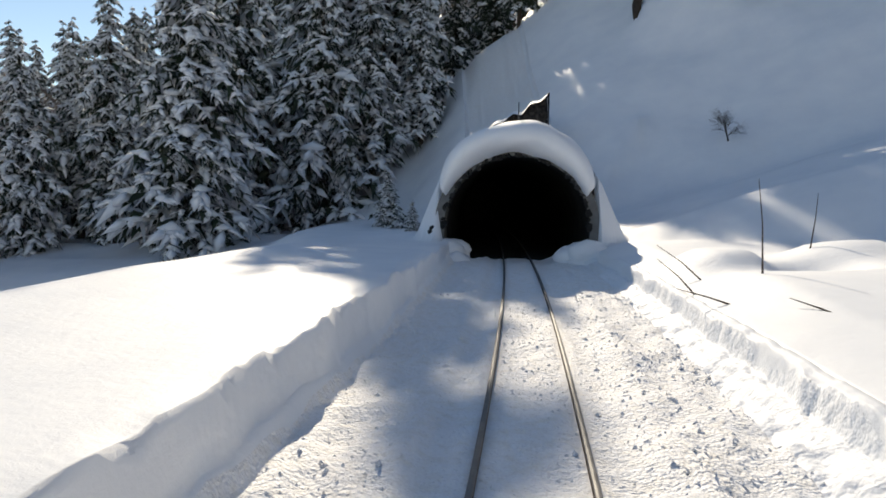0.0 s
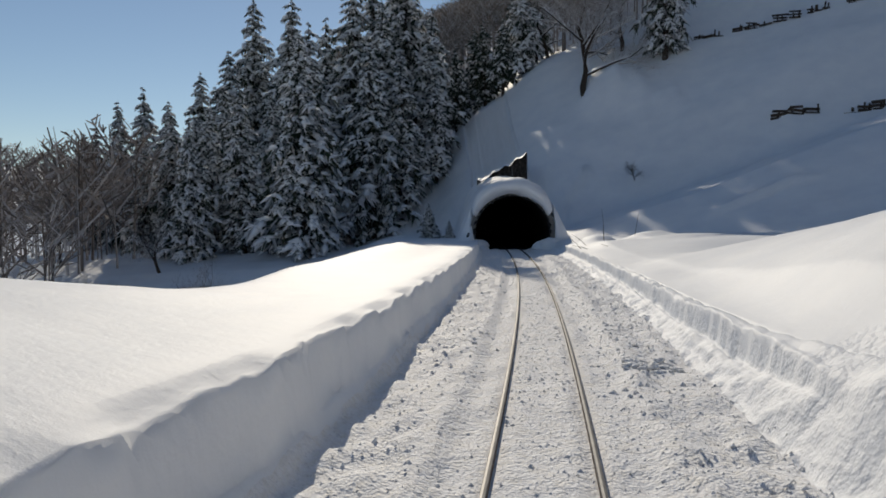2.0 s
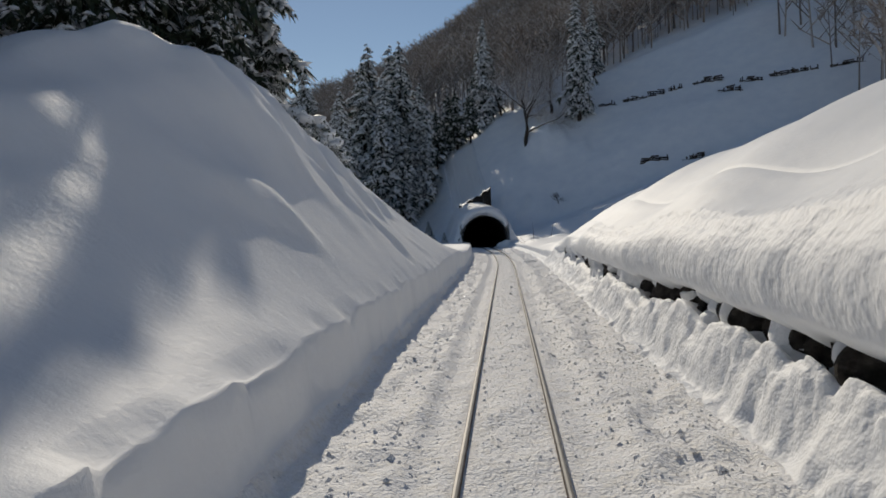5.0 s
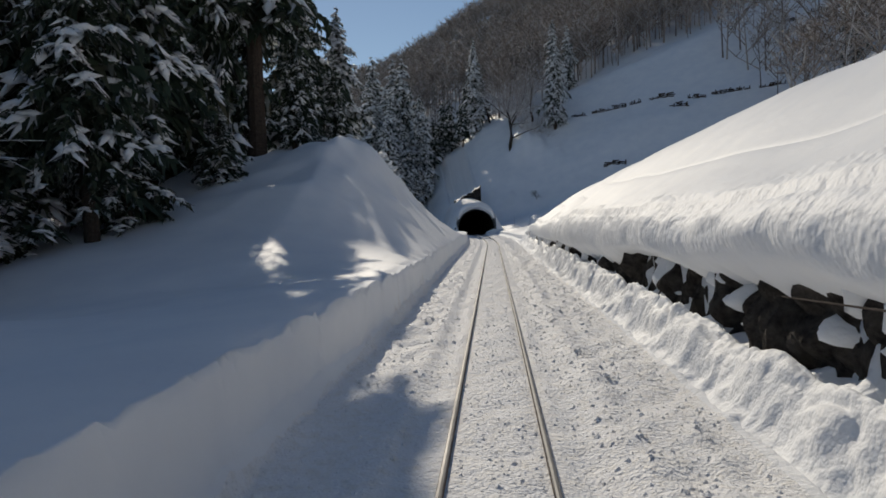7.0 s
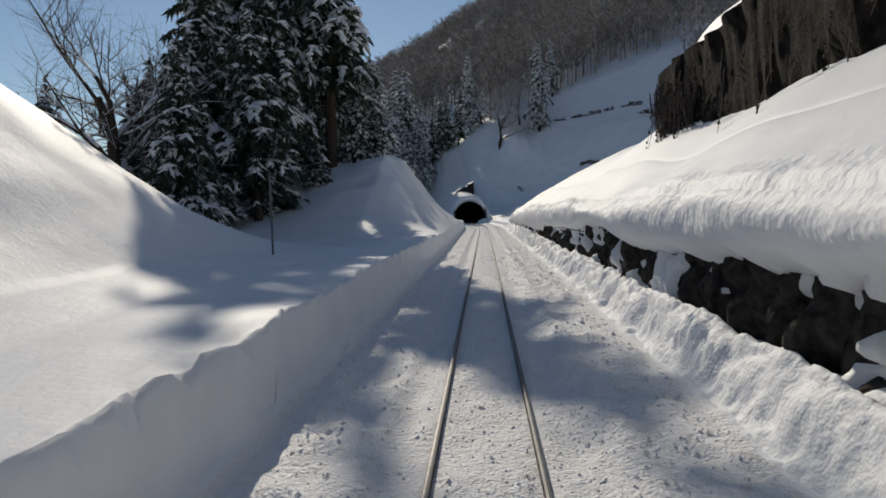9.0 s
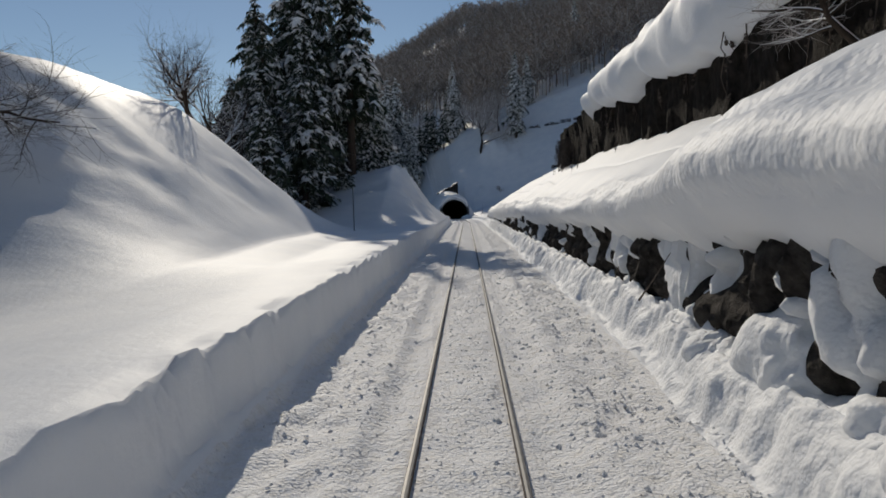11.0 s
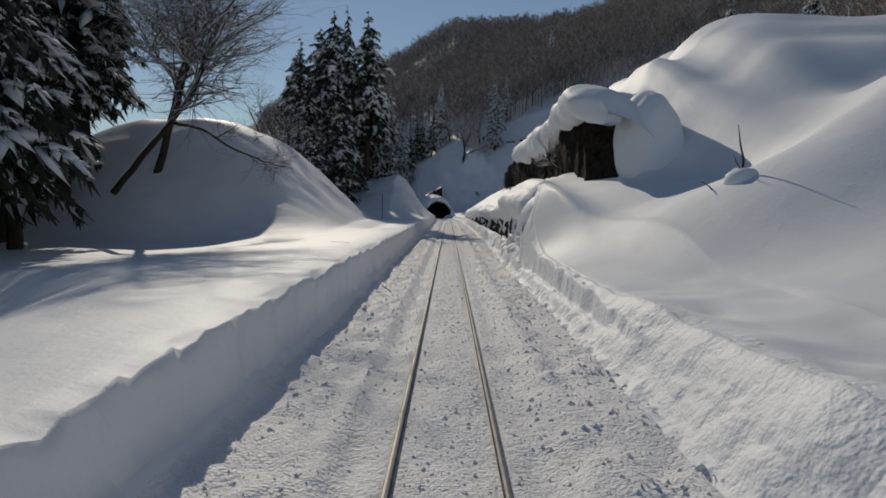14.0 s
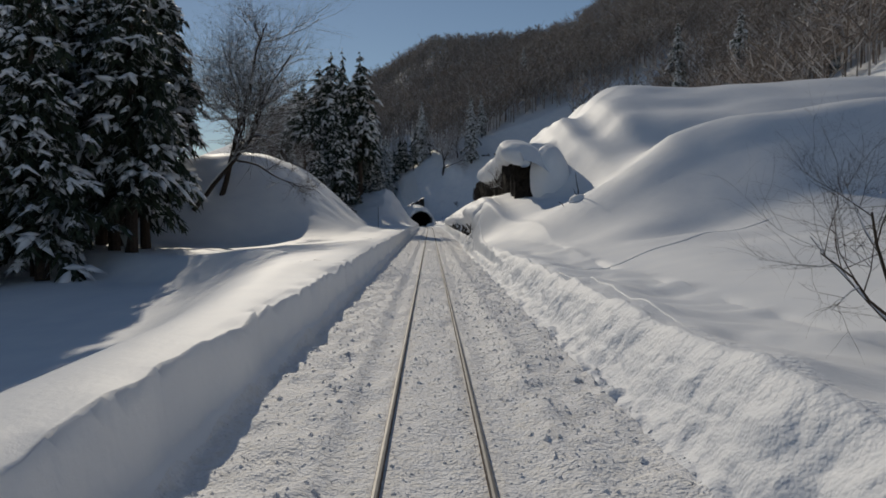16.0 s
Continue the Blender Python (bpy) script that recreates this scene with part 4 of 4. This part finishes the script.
# low boughs along the grove's foot
for x, y, h in [(-15.0, -36.5, 7), (-18.5, -40.0, 8), (-22.5, -42.5, 9), (-27, -45, 9), (-32, -48, 9), (-38, -50, 10), (-45, -53, 10), (-13.2, -31.0, 5)]:
    plant(4, x, y, h, 1.5, None, 1.2)
# beyond the second mound and at the walk's end
for kind, x, y, h in [(5, -25.6, -89.2, 25), (5, -28.8, -93.6, 26), (5, -26.6, -94.5, 24), (5, -31.5, -97, 26), (4, -30, -90, 27), (4, -33.5, -99, 27), (3, -35, -90, 26), (4, -26.5, -84.5, 21), (3, -27.5, -88, 22), (4, -29, -96, 23), (3, -33, -93, 22), (4, -31, -102, 20), (3, -36, -104, 22), (3, -40, -98, 22), (4, -38, -112, 20), (3, -33, -111, 19), (4, -21.0, -106, 22), (3, -24, -112, 21), (4, -23.5, -103, 21), (3, -26.5, -108, 22), (4, -22.8, -99, 20), (3, -28.5, -116, 20)]:
    plant(kind, x, y, h)
# up the hillside
for kind, x, y, h in [(1, 14.0, 86.6, 23), (2, 18.5, 99, 15), (1, -3.0, 100, 22), (2, 40, 150, 20), (1, 62, 60, 22), (2, 70, 45, 24), (1, 58, 10, 24), (2, 66, -5, 24), (0, 75, -20, 22)]:
    plant(kind, x, y, h, 0.8)


# ---- bare trees ----
def bare_tree(name, seed, height, depth, lean=(0, 0), snow=True, label="", group="", fork=3, open_angle=0.6, category="tree", spare=1.0, up=1.0, girth=1.0, stems=(), twigs=None):
    rng = random.Random(seed)
    wood, twig, white = Pile(), Pile(), Pile()

    def grow(p, d, length, r, left):
        n = 5 if left == depth else 4
        pts, rad, dirs = [p], [r], [d]
        for i in range(n):
            lift = 0.06 if left else -0.10 * droop
            d = (d + Vector((rng.uniform(-1, 1), rng.uniform(-1, 1), rng.uniform(-0.8, 0.8) + lift * 3)) * 0.30).normalized()
            pts.append(pts[-1] + d * length / n)
            rad.append(r * (1 - 0.62 * (i + 1) / n))
            dirs.append(d)
        v, f = tube(pts, rad, 7 if left == depth else (5 if left == depth - 1 else 3))
        (wood if left > depth - 2 else twig).put([w[:] for w in v], f)
        if snow and r > 0.007:
            white_pts = [(q + Vector((0, 0, k * 0.75)), k * 0.95) for q, k, w in zip(pts, rad, dirs) if abs(w.z) < 0.8]
            if len(white_pts) > 2 and rng.random() < spare:
                v, f = tube([q for q, k in white_pts], [k for q, k in white_pts], 4)
                white.put([w[:] for w in v], f)
        if left == 0:
            return
        for k in range(fork + (2 if left > 1 else 1)):
            i = rng.uniform(0.25 if left == depth else 0.2, 1.0) * n
            j = min(int(i), n - 1)
            at = pts[j].lerp(pts[j + 1], i - j)
            side = Vector((rng.uniform(-1, 1), rng.uniform(-1, 1), rng.uniform(-0.4, 0.6)))
            nd = (dirs[j + 1] * (1 - open_angle * 0.5) + side.normalized() * open_angle).normalized()
            grow(at, nd, length * rng.uniform(0.50, 0.84) * (1.15 - 0.3 * i / n), rad[j] * rng.uniform(0.42, 0.66), left - 1)

    droop = 1.0 if category == "shrub" else 0.3
    for line, r0, r1, count, length in stems:
        pts = [Vector(p) for p in line]
        fine = [pts[i].lerp(pts[i + 1], j / 4) + Vector((rng.uniform(-1, 1), rng.uniform(-1, 1), rng.uniform(-1, 1))) * 0.06 * (j > 0) for i in range(len(pts) - 1) for j in range(4)] + [pts[-1]]
        rad = [r0 + (r1 - r0) * i / (len(fine) - 1) for i in range(len(fine))]
        v, f = tube(fine, rad, 9)
        wood.put([w[:] for w in v], f)
        v, f = tube([p + Vector((0, 0, r * 0.7)) for p, r in zip(fine, rad)], [r * 0.8 for r in rad], 6)
        white.put([w[:] for w in v], f)
        for k in range(count):
            i = rng.uniform(0.35, 1.0) * (len(fine) - 2)
            j = int(i)
            d = (fine[j + 1] - fine[j]).normalized()
            side = Vector((rng.uniform(-1, 1), rng.uniform(-1, 1), rng.uniform(-0.5, 0.8))).normalized()
            grow(fine[j].lerp(fine[j + 1], i - j), (d * 0.55 + side * 0.8).normalized(), length * rng.uniform(0.6, 1.25), rad[j] * rng.uniform(0.4, 0.6), depth - 2)
    if not stems:
        grow(Vector((0, 0, -0.4)), Vector((lean[0], lean[1], up)).normalized(), height * 0.42, height * 0.017 * girth, depth)
    t = thing(name, label, category, group)
    part("trunk", wood.mesh("trunk", [BARK]), t)
    if twig.n:
        tagged(part("branchwork", twig.mesh("branchwork", [twigs or TWIG]), t, "fine grey-brown twigs"), kind="stuff")
    if white.n:
        tagged(part("snow_load", white.mesh("snow_load", [SNOW]), t, "lines of snow on the branches"), kind="stuff")
    return t


def stand(t, x, y, down=0.1, turn=0.0, k=1.0):
    t.matrix_world = Matrix.LocRotScale((x, y, ground_at(x, y) - down), Euler((0, 0, turn)), (k, k, k))
    return t


BARE = "leafless tree with thin lines of snow on its branches"
# two stems lean out of the mound; a long limb droops from their fork across it
leaning = bare_tree("bare_tree", 21, 15.0, 4, (0, 0), True, "leafless tree leaning over the mound with snowy limbs", "bare trees", 6, 0.85, "tree", 1.0, 1.0, 1.0, [
    ([(-1.2, 0, -1.8), (1.3, 0, 1.3), (2.7, 0, 2.9), (4.2, -0.1, 4.8), (4.9, -0.1, 7.2), (6.2, 0, 10.0), (8.0, 0.2, 12.6)], 0.24, 0.05, 30, 5.0),
    ([(0.5, 2.2, -1.5), (1.9, 2.2, 3.6), (2.6, 2.0, 6.4), (3.6, 2.0, 9.5), (4.2, 2.1, 13.0), (5.4, 2.0, 16.0)], 0.28, 0.05, 30, 5.2),
    ([(2.6, 0, 2.9), (3.4, 1.0, 6.5), (2.4, 1.5, 10.0), (1.2, 1.5, 14.0)], 0.15, 0.04, 24, 4.8),
    ([(2.7, 0, 2.9), (4.5, 0.5, 2.5), (6.5, 1.0, 1.25), (8.2, 1.6, 0.5), (9.7, 2.2, 0.2)], 0.13, 0.03, 16, 1.9)])
leaning.matrix_world = Matrix.Translation((-20.9, -89.5, 5.1))
mid = stand(bare_tree("bare_tree", 23, 9.5, 4, (0.1, 0.1), True, BARE, "bare trees", 4, 0.7, "tree", 1.0, 1.0, 1.35), -23.2, -46.0, 0.3, 0.0, 2.9)
rimed = stand(bare_tree("bare_tree", 24, 9.5, 4, (0.05, 0), True, "leafless tree white with rime on the hillside", "bare trees", 5, 0.7, "tree", 1.0, 1.0, 1.0, (), RIME), 4.5, 85.0, 0.2, 1.0, 2.7)
for src, x, y, turn, k in ((mid, -25.5, -85, 2.2, 2.0), (mid, -15.5, -66, 3.0, 0.9), (rimed, 9.5, 92, 4.0, 2.0), (rimed, 0.5, 101, 2.0, 2.0), (mid, -11.0, -17.5, 1.2, 0.5), (mid, -26, 40, 1.5, 0.7), (mid, -38, 52, 5.0, 0.7), (mid, -24, 48, 2.4, 0.55), (mid, -50, 46, 2.9, 0.75), (mid, -35, 37, 1.9, 0.8), (mid, -56, 56, 4.7, 0.9), (mid, -37, 62, 2.7, 0.85), (mid, -52, 68, 3.9, 0.9), (mid, -72, 76, 2.1, 1.0), (mid, -17, 21, 0.5, 0.9), (mid, -19, 34, 5.3, 0.9), (mid, -22, 41, 4.0, 1.0), (mid, -34, 31, 0.8, 1.1), (mid, -42, 36, 5.7, 1.2)):
    stand(copy_thing(src, Matrix()), x, y, 0.1, turn, k)
SHRUB = "leafless shrub standing in deep snow"
shrub = stand(bare_tree("shrub", 31, 3.6, 3, (0, 0), True, SHRUB, "shrubs", 6, 0.7, "shrub", 0.6), 8.6, 70.3)
for x, y, turn, k in ((6.0, -62.4, 0.7, 0.7), (6.6, -63.4, 2.6, 0.8)):
    stand(copy_thing(shrub, Matrix()), x, y, 0.1, turn, k)
cliff_bush = bare_tree("shrub", 33, 3.6, 3, (-0.9, -0.2), True, "white rimed bush clinging to the earth cliff", "shrubs", 6, 0.8, "shrub", 1.0, 0.5, 1.0, (), RIME)
cliff_bush.matrix_world = Matrix.Translation((6.15, -95.6, 5.3))
near_shrub = stand(bare_tree("shrub", 32, 7.4, 4, (-0.12, 0.1), True, "large leafless shrub with drooping snowy twigs", "shrubs", 4, 0.8, "shrub", 0.9, 1.0, 0.42), 6.15, -147.0, 0.1, 0.0, 0.72)


# ---- woods on the hill ----
def woods():
    rng = np.random.default_rng(77)
    temps = []
    for s in range(6):
        r = random.Random(100 + s)
        vs, fs = [], []

        def strip(p, q, a, b):
            side = (q - p).cross(Vector((r.uniform(-1, 1), r.uniform(-1, 1), 0.3))).normalized()
            i = len(vs)
            for w, base in ((a, p), (b, q)):
                vs.extend([base - side * w, base + side * w])
            fs.append((i, i + 1, i + 3, i + 2))

        top = Vector((r.uniform(-0.05, 0.05), r.uniform(-0.05, 0.05), 1.0))
        strip(Vector((0, 0, -0.06)), top, 0.013, 0.004)
        strip(Vector((0, 0, -0.06)), top, 0.013, 0.004)
        for k in range(14):
            h = r.uniform(0.22, 0.95)
            w = r.uniform(0, 6.28)
            ln = (1.05 - h) * r.uniform(0.3, 0.6) + 0.05
            p = top * h
            q = p + Vector((math.cos(w) * ln, math.sin(w) * ln, ln * r.uniform(0.6, 1.3)))
            strip(p, q, 0.009, 0.005)
            for j in range(4):
                m = p.lerp(q, r.uniform(0.3, 1.0))
                g = m + Vector((r.uniform(-1, 1), r.uniform(-1, 1), r.uniform(0, 1.2))) * ln * 0.5
                strip(m, g, 0.008, 0.004)
        temps.append((np.array([v[:] for v in vs]), np.array(fs)))
    pile_v, pile_f, n = [], [], 0
    spots = []
    while len(spots) < 4700:
        x, y = rng.uniform(-110, 190), 97 + 245 * rng.random() ** 1.25
        if x < 0 and y < 135 or y < 97 + 0.12 * max(0, x) + 9 * rng.random():
            continue
        spots.append((x, y))
    for k in range(700):
        spots.append((rng.uniform(48, 200), rng.uniform(-130, 95)))
    for k in range(700):
        spots.append((rng.uniform(52, 150), rng.uniform(-75, 60)))
    for k in range(700):
        spots.append((rng.uniform(-520, -260), rng.uniform(150, 520)))
    for k in range(260):
        spots.append((rng.uniform(-130, -40), rng.uniform(45, 120)))
    sx, sy = np.array(spots).T
    sz = ground(sx, sy)
    for x, y, z in zip(sx, sy, sz):
        v, f = temps[int(rng.integers(6))]
        h = rng.uniform(9, 15)
        w = rng.uniform(0, 6.28)
        c, s = math.cos(w), math.sin(w)
        q = np.column_stack([(v[:, 0] * c - v[:, 1] * s) * h + x, (v[:, 0] * s + v[:, 1] * c) * h + y, v[:, 2] * h + z])
        pile_v.append(q)
        pile_f.append(f + n)
        n += len(v)
    tagged(new("woods", mesh_from("woods", np.concatenate(pile_v), np.concatenate(pile_f), [WOODS], False)), "leafless grey-brown woods covering the hillside", "woods", kind="stuff")


woods()


# ---- small things ----
def rock_wedge():
    """Bare dark rock that shows between the tunnel's hood and the snow above."""
    n, m = 40, 12
    f = np.linspace(0, 1, n)[:, None] + 0 * np.arange(m)[None]
    h = np.linspace(0, 1, m)[None] + 0 * f
    x = -7.2 + 5.2 * f
    top = 6.3 + 2.7 * f ** 1.1 + 0.2 * wander(f * 9, 0 * f, 1.0, 95)
    foot = np.minimum(ground(x, 71.5 + 0 * x) - 0.4, top - 0.3)
    z = foot + (top - foot) * h
    y = 71.6 + 0.3 * h + 0.25 * wander(x, z, 0.5, 96) + 0.15 * wander(x, z, 0.25, 97)
    tagged(new("outcrop", mesh_from("outcrop", np.stack([x, y, z], -1).reshape(-1, 3), sheet(n, m), [ROCK], False)), "dark wedge of bare rock above the tunnel", "rock", kind="structure")
    q = np.linspace(0, 1, m)[None] + 0 * f
    y = 71.35 + 9 * q
    z = (top + 0.05 + 0.22 * np.sin(np.clip(q * 8, 0, 1.57))) * (1 - q ** 1.4) + (ground(x, y) - 0.3) * q ** 1.4
    z[:, 0] -= 0.18
    z = np.where((f < 0.02) | (f > 0.98), np.minimum(z, ground(x, y) - 0.2), z)
    tagged(new("outcrop_snow", mesh_from("outcrop_snow", np.stack([x, y, z], -1).reshape(-1, 3), sheet(n, m), [SNOW])), "snow lying on the rock above the tunnel", "snow", kind="structure")


def beam_row(stretches):
    """Dark timber snow-fence beams showing through the slope's snow."""
    rng = random.Random(8)
    for a, b in stretches:
        t = thing("snow_fence", "dark weathered snow fence half buried on the slope", "fence", "snow fences on the slope")
        A, B = Vector((a[0], a[1], ground_at(*a))), Vector((b[0], b[1], ground_at(*b)))
        d = (B - A)
        n = max(3, int(d.length / 1.3))
        for k in range(n):
            c = A.lerp(B, (k + 0.5) / n)
            c.z = ground_at(c.x, c.y) + rng.uniform(-0.05, 0.35)
            bm = bmesh.new()
            long = d.length / n
            logs = [(0, 0, h, long * rng.uniform(0.7, 1.2), 0.22, rng.uniform(0.14, 0.30)) for h in (-0.15, 0.18, 0.50)[:rng.randint(1, 3)]] + [(rng.uniform(-0.45, 0.45) * long, 0.1, 0.1, 0.16, 0.16, rng.uniform(0.5, 1.2)) for q in range(2)]
            for px, py, pz, sx, sy, sz in logs:
                turn = Matrix.Translation((px, py, pz)) @ Matrix.Rotation(rng.uniform(-0.16, 0.16), 4, "Y") @ Matrix.Diagonal((sx, sy, sz, 1))
                bmesh.ops.create_cube(bm, size=1.0, matrix=turn)
            bmesh.ops.bevel(bm, geom=bm.edges[:], offset=0.03, segments=1, affect="EDGES")
            me = bpy.data.meshes.new("panel")
            bm.to_mesh(me)
            bm.free()
            me.materials.append(BARK)
            o = part("panel", me, t)
            o.matrix_world = Matrix.Translation(c) @ Euler((rng.uniform(-0.1, 0.1), 0.05, math.atan2(d.y, d.x) + rng.uniform(-0.06, 0.06))).to_matrix().to_4x4()


def stick(points, r, label="dry twig sticking out of the snow"):
    v, f = tube(points, [r * (1 - 0.7 * i / (len(points) - 1)) for i in range(len(points))], 5)
    me = bpy.data.meshes.new("twig")
    me.from_pydata(v, [], f)
    me.materials.append(TWIG)
    return tagged(new("twig", me), label, "twig", "twigs in the snow")


def from_ground(x, y, dx, dy, dz, bend=0.1):
    z = ground_at(x, y) - 0.08
    return [(x, y, z), (x + dx * 0.5 + bend * 0.3, y + dy * 0.5, z + dz * 0.55), (x + dx, y + dy, z + dz)]


def broken_stem():
    """A snapped stem with a snow cone round its foot."""
    x, y = 8.45, -115.4
    z = ground_at(x, y)
    t = thing("broken_stem", "snapped dead stem in a little cone of snow", "stem", at=(x, y, z))
    v, f = tube([(0, 0, -0.1), (0.02, 0, 0.5), (-0.08, 0.02, 0.95), (-0.16, 0, 1.5)], [0.045, 0.035, 0.025, 0.008], 7)
    me = bpy.data.meshes.new("stem")
    me.from_pydata(v, [], f)
    me.materials.append(TWIG)
    part("stem", me, t)
    v, f = tube([(0, 0, 0.15), (-0.22, -0.1, 0.4), (-0.30, -0.1, 0.62)], [0.022, 0.016, 0.006], 6)
    me = bpy.data.meshes.new("side_shoot")
    me.from_pydata(v, [], f)
    me.materials.append(TWIG)
    part("side_shoot", me, t)
    p = Pile()
    lumps(p, (0.05, 0, -0.14), (0.55, 0.55, 0.42), 0, 0.05, BALL3, np.random.default_rng(1))
    part("snow_cone", p.mesh("snow_cone", [SNOW]), t)


def slab_edge(points):
    """The low broken edge of a settled snow slab."""
    pts = []
    for (ax, ay), (bx, by) in zip(points, points[1:]):
        n = max(2, int(math.hypot(bx - ax, by - ay) / 0.25))
        pts += [(ax + (bx - ax) * i / n, ay + (by - ay) * i / n) for i in range(n)]
    v, k = [], 5
    for i, (x, y) in enumerate(pts):
        q = pts[min(i + 1, len(pts) - 1)]
        o = pts[max(i - 1, 0)]
        tx, ty = q[0] - o[0], q[1] - o[1]
        ln = math.hypot(tx, ty) or 1
        nx, ny = -ty / ln, tx / ln
        if (ny < 0 and abs(ny) > 0.4) or (abs(ny) <= 0.4 and nx < 0):
            nx, ny = -nx, -ny
        wob = 0.05 * float(wander(x, y, 0.5, 91))
        end = min(1, i / 6, (len(pts) - 1 - i) / 6)
        for w, h in ((-0.02, -0.05), (0.0, 0.015 * end), (0.05, 0.02 * end), (0.5, 0.01 * end), (1.1, -0.03)):
            px, py = x + nx * (w * 0.6 + wob), y + ny * (w * 0.6 + wob)
            v.append((px, py, ground_at(px, py) + h))
    tagged(new("slab_edge", mesh_from("slab_edge", v, sheet(len(pts), k), [SNOW])), "low broken edge of a settled snow slab", "snow", "slab edges", "structure")


def pole(x, y, h):
    z = ground_at(x, y)
    v, f = tube([(x, y, z - 0.3), (x, y, z + h)], [0.035, 0.035], 8)
    me = bpy.data.meshes.new("marker_pole")
    me.from_pydata(v, [], f)
    me.materials.append(CONCRETE)
    tagged(new("marker_pole", me), "thin grey marker pole standing in the snow", "pole")


def aerial():
    v, f = tube([(-2.75, 55.6, 5.5), (-2.75, 55.6, 6.5)], [0.03, 0.02], 6)
    me = bpy.data.meshes.new("marker_rod")
    me.from_pydata(v, [], f)
    me.materials.append(CONCRETE)
    tagged(new("marker_rod", me), "thin rod standing on the tunnel hood", "rod")


def vines():
    rng = np.random.default_rng(17)
    p = Pile()
    for k in range(150):
        y = rng.uniform(-66.5, -62.2) if k % 3 else rng.uniform(-100, -64)
        x, z = rng.uniform(5.6, 6.3), rng.uniform(5.6, 6.6)
        ln = rng.uniform(0.5, 2.2)
        pts = [(x, y, z), (x + rng.uniform(-0.1, 0.1), y + rng.uniform(-0.1, 0.1), z - ln * 0.5), (x + rng.uniform(-0.2, 0.2), y + rng.uniform(-0.2, 0.2), z - ln)]
        v, f = tube(pts, [0.02, 0.014, 0.006], 4)
        p.put([w[:] for w in v], f)
        for j in range(5):
            a = rng.uniform(0.2, 1.0)
            c = np.array(pts[0]) * (1 - a) + np.array(pts[2]) * a
            lumps(p, c, rng.uniform(0.015, 0.06, 3), 0, 0.3, BALL, rng)
    tagged(new("hanging_vines", p.mesh("hanging_vines", [TWIG])), "dry vines hanging down the earth cliff", "vines", kind="stuff")


vines()
rock_wedge()
beam_row([((17.5, 88.5), (20.8, 87.0)), ((21.6, 87.3), (28.5, 84.1)), ((29.0, 84.2), (31.4, 84.1)), ((33.0, 83.5), (37.5, 81.7)), ((36.0, 79.5), (39.0, 77.0)), ((39.4, 79.8), (42.7, 78.1)), ((43.8, 78.3), (50.2, 75.0)), ((51.6, 74.4), (56.2, 72.8)),
          ((21.5, 71.2), (25.5, 69.9)), ((27.3, 69.1), (30.3, 68.2)), ((-14.0, 126.0), (-11.2, 120.4)), ((-9.2, 115.0), (-5.6, 103.0)), ((61.8, 90.3), (64.6, 88.8)), ((67.8, 89.6), (71.0, 87.8))])
for args in [(2.4, 42.2, -0.9, 1.2, 0.75), (2.0, 40.6, -0.7, 1.0, 0.7), (2.4, 39.0, -1.0, 0.4, 0.25), (3.3, 41.0, -0.1, 0.2, 2.0), (5.6, 45.6, 0.3, 0.5, 1.5), (3.4, 36.6, -0.5, 1.2, 0.15), (3.9, 37.6, 1.0, 0.3, 0.12)]:
    stick(from_ground(*args), 0.022)
for pts in ([(3.1, -94.2, 0.85), (3.05, -95.4, 1.35), (2.98, -96.6, 1.85)], [(3.4, -62.5, 1.75), (2.9, -60.5, 1.85), (2.6, -58.5, 1.8)]):
    stick(pts, 0.02, "bare twig hanging from the undercut bank")
broken_stem()
stick(from_ground(7.7, -115.3, -0.35, 0.1, 0.3), 0.03)
stick(from_ground(-3.2, -131.1, -0.9, -0.3, 0.10), 0.02)
stick(from_ground(-3.9, -131.9, -0.6, 0.1, 0.08), 0.02)
stick(from_ground(-3.3, -107.6, -1.4, -0.4, 0.12), 0.012)
slab_edge([(3.3, -131.2), (4.0, -132.6), (5.2, -132.3), (8.2, -129.7), (12.5, -126.4), (16, -125)])
slab_edge([(3.4, -133.0), (3.7, -136.2), (3.95, -138.0), (4.05, -140.0), (3.95, -143.0), (3.9, -145.4)])
pole(-6.75, -64.3, 2.6)
aerial()
for k, (x, y, h) in enumerate([(-12.0, 70.0, 4.0), (-9.0, 63.5, 2.0)]):
    plant(0, x, y, h, 1.5 if k < 2 else 2.0)


def snow_bush(x, y, r):
    """A low evergreen bowed under pillows of snow."""
    rng = np.random.default_rng(44)
    t = thing("snow_bush", "low evergreen bush buried under round snow pillows", "bush", at=(x, y, ground_at(x, y)))
    white, green = Pile(), Pile()
    for k in range(46):
        w, h = rng.uniform(0, 6.28), rng.uniform(0, 1)
        d = r * math.sqrt(1 - 0.75 * h * h) * rng.uniform(0.6, 1.0)
        c = np.array([math.cos(w) * d, math.sin(w) * d, r * (0.25 + 1.0 * h)])
        a = rng.uniform(0.18, 0.5) * r * 0.42
        lumps(white, c, (a * 1.2, a * 1.2, a * 0.75), w, 0.12, BALL2, rng)
        for j in range(60):
            q = c + rng.normal(0, a * 0.8, 3) - np.array([0, 0, a * 0.8])
            e = rng.normal(0, 0.055, (2, 3))
            green.put([q, q + e[0], q + e[1] - np.array([0, 0, 0.07])], [(0, 1, 2)])
    tagged(part("sprays", green.mesh("sprays", [NEEDLE], False), t, "dark green needle sprays"), kind="stuff")
    tagged(part("snow_load", white.mesh("snow_load", [SNOW]), t, "round pillows of snow"), kind="stuff")


snow_bush(-9.2, -8.8, 1.7)
snow_bush(-9.0, -5.6, 1.2)
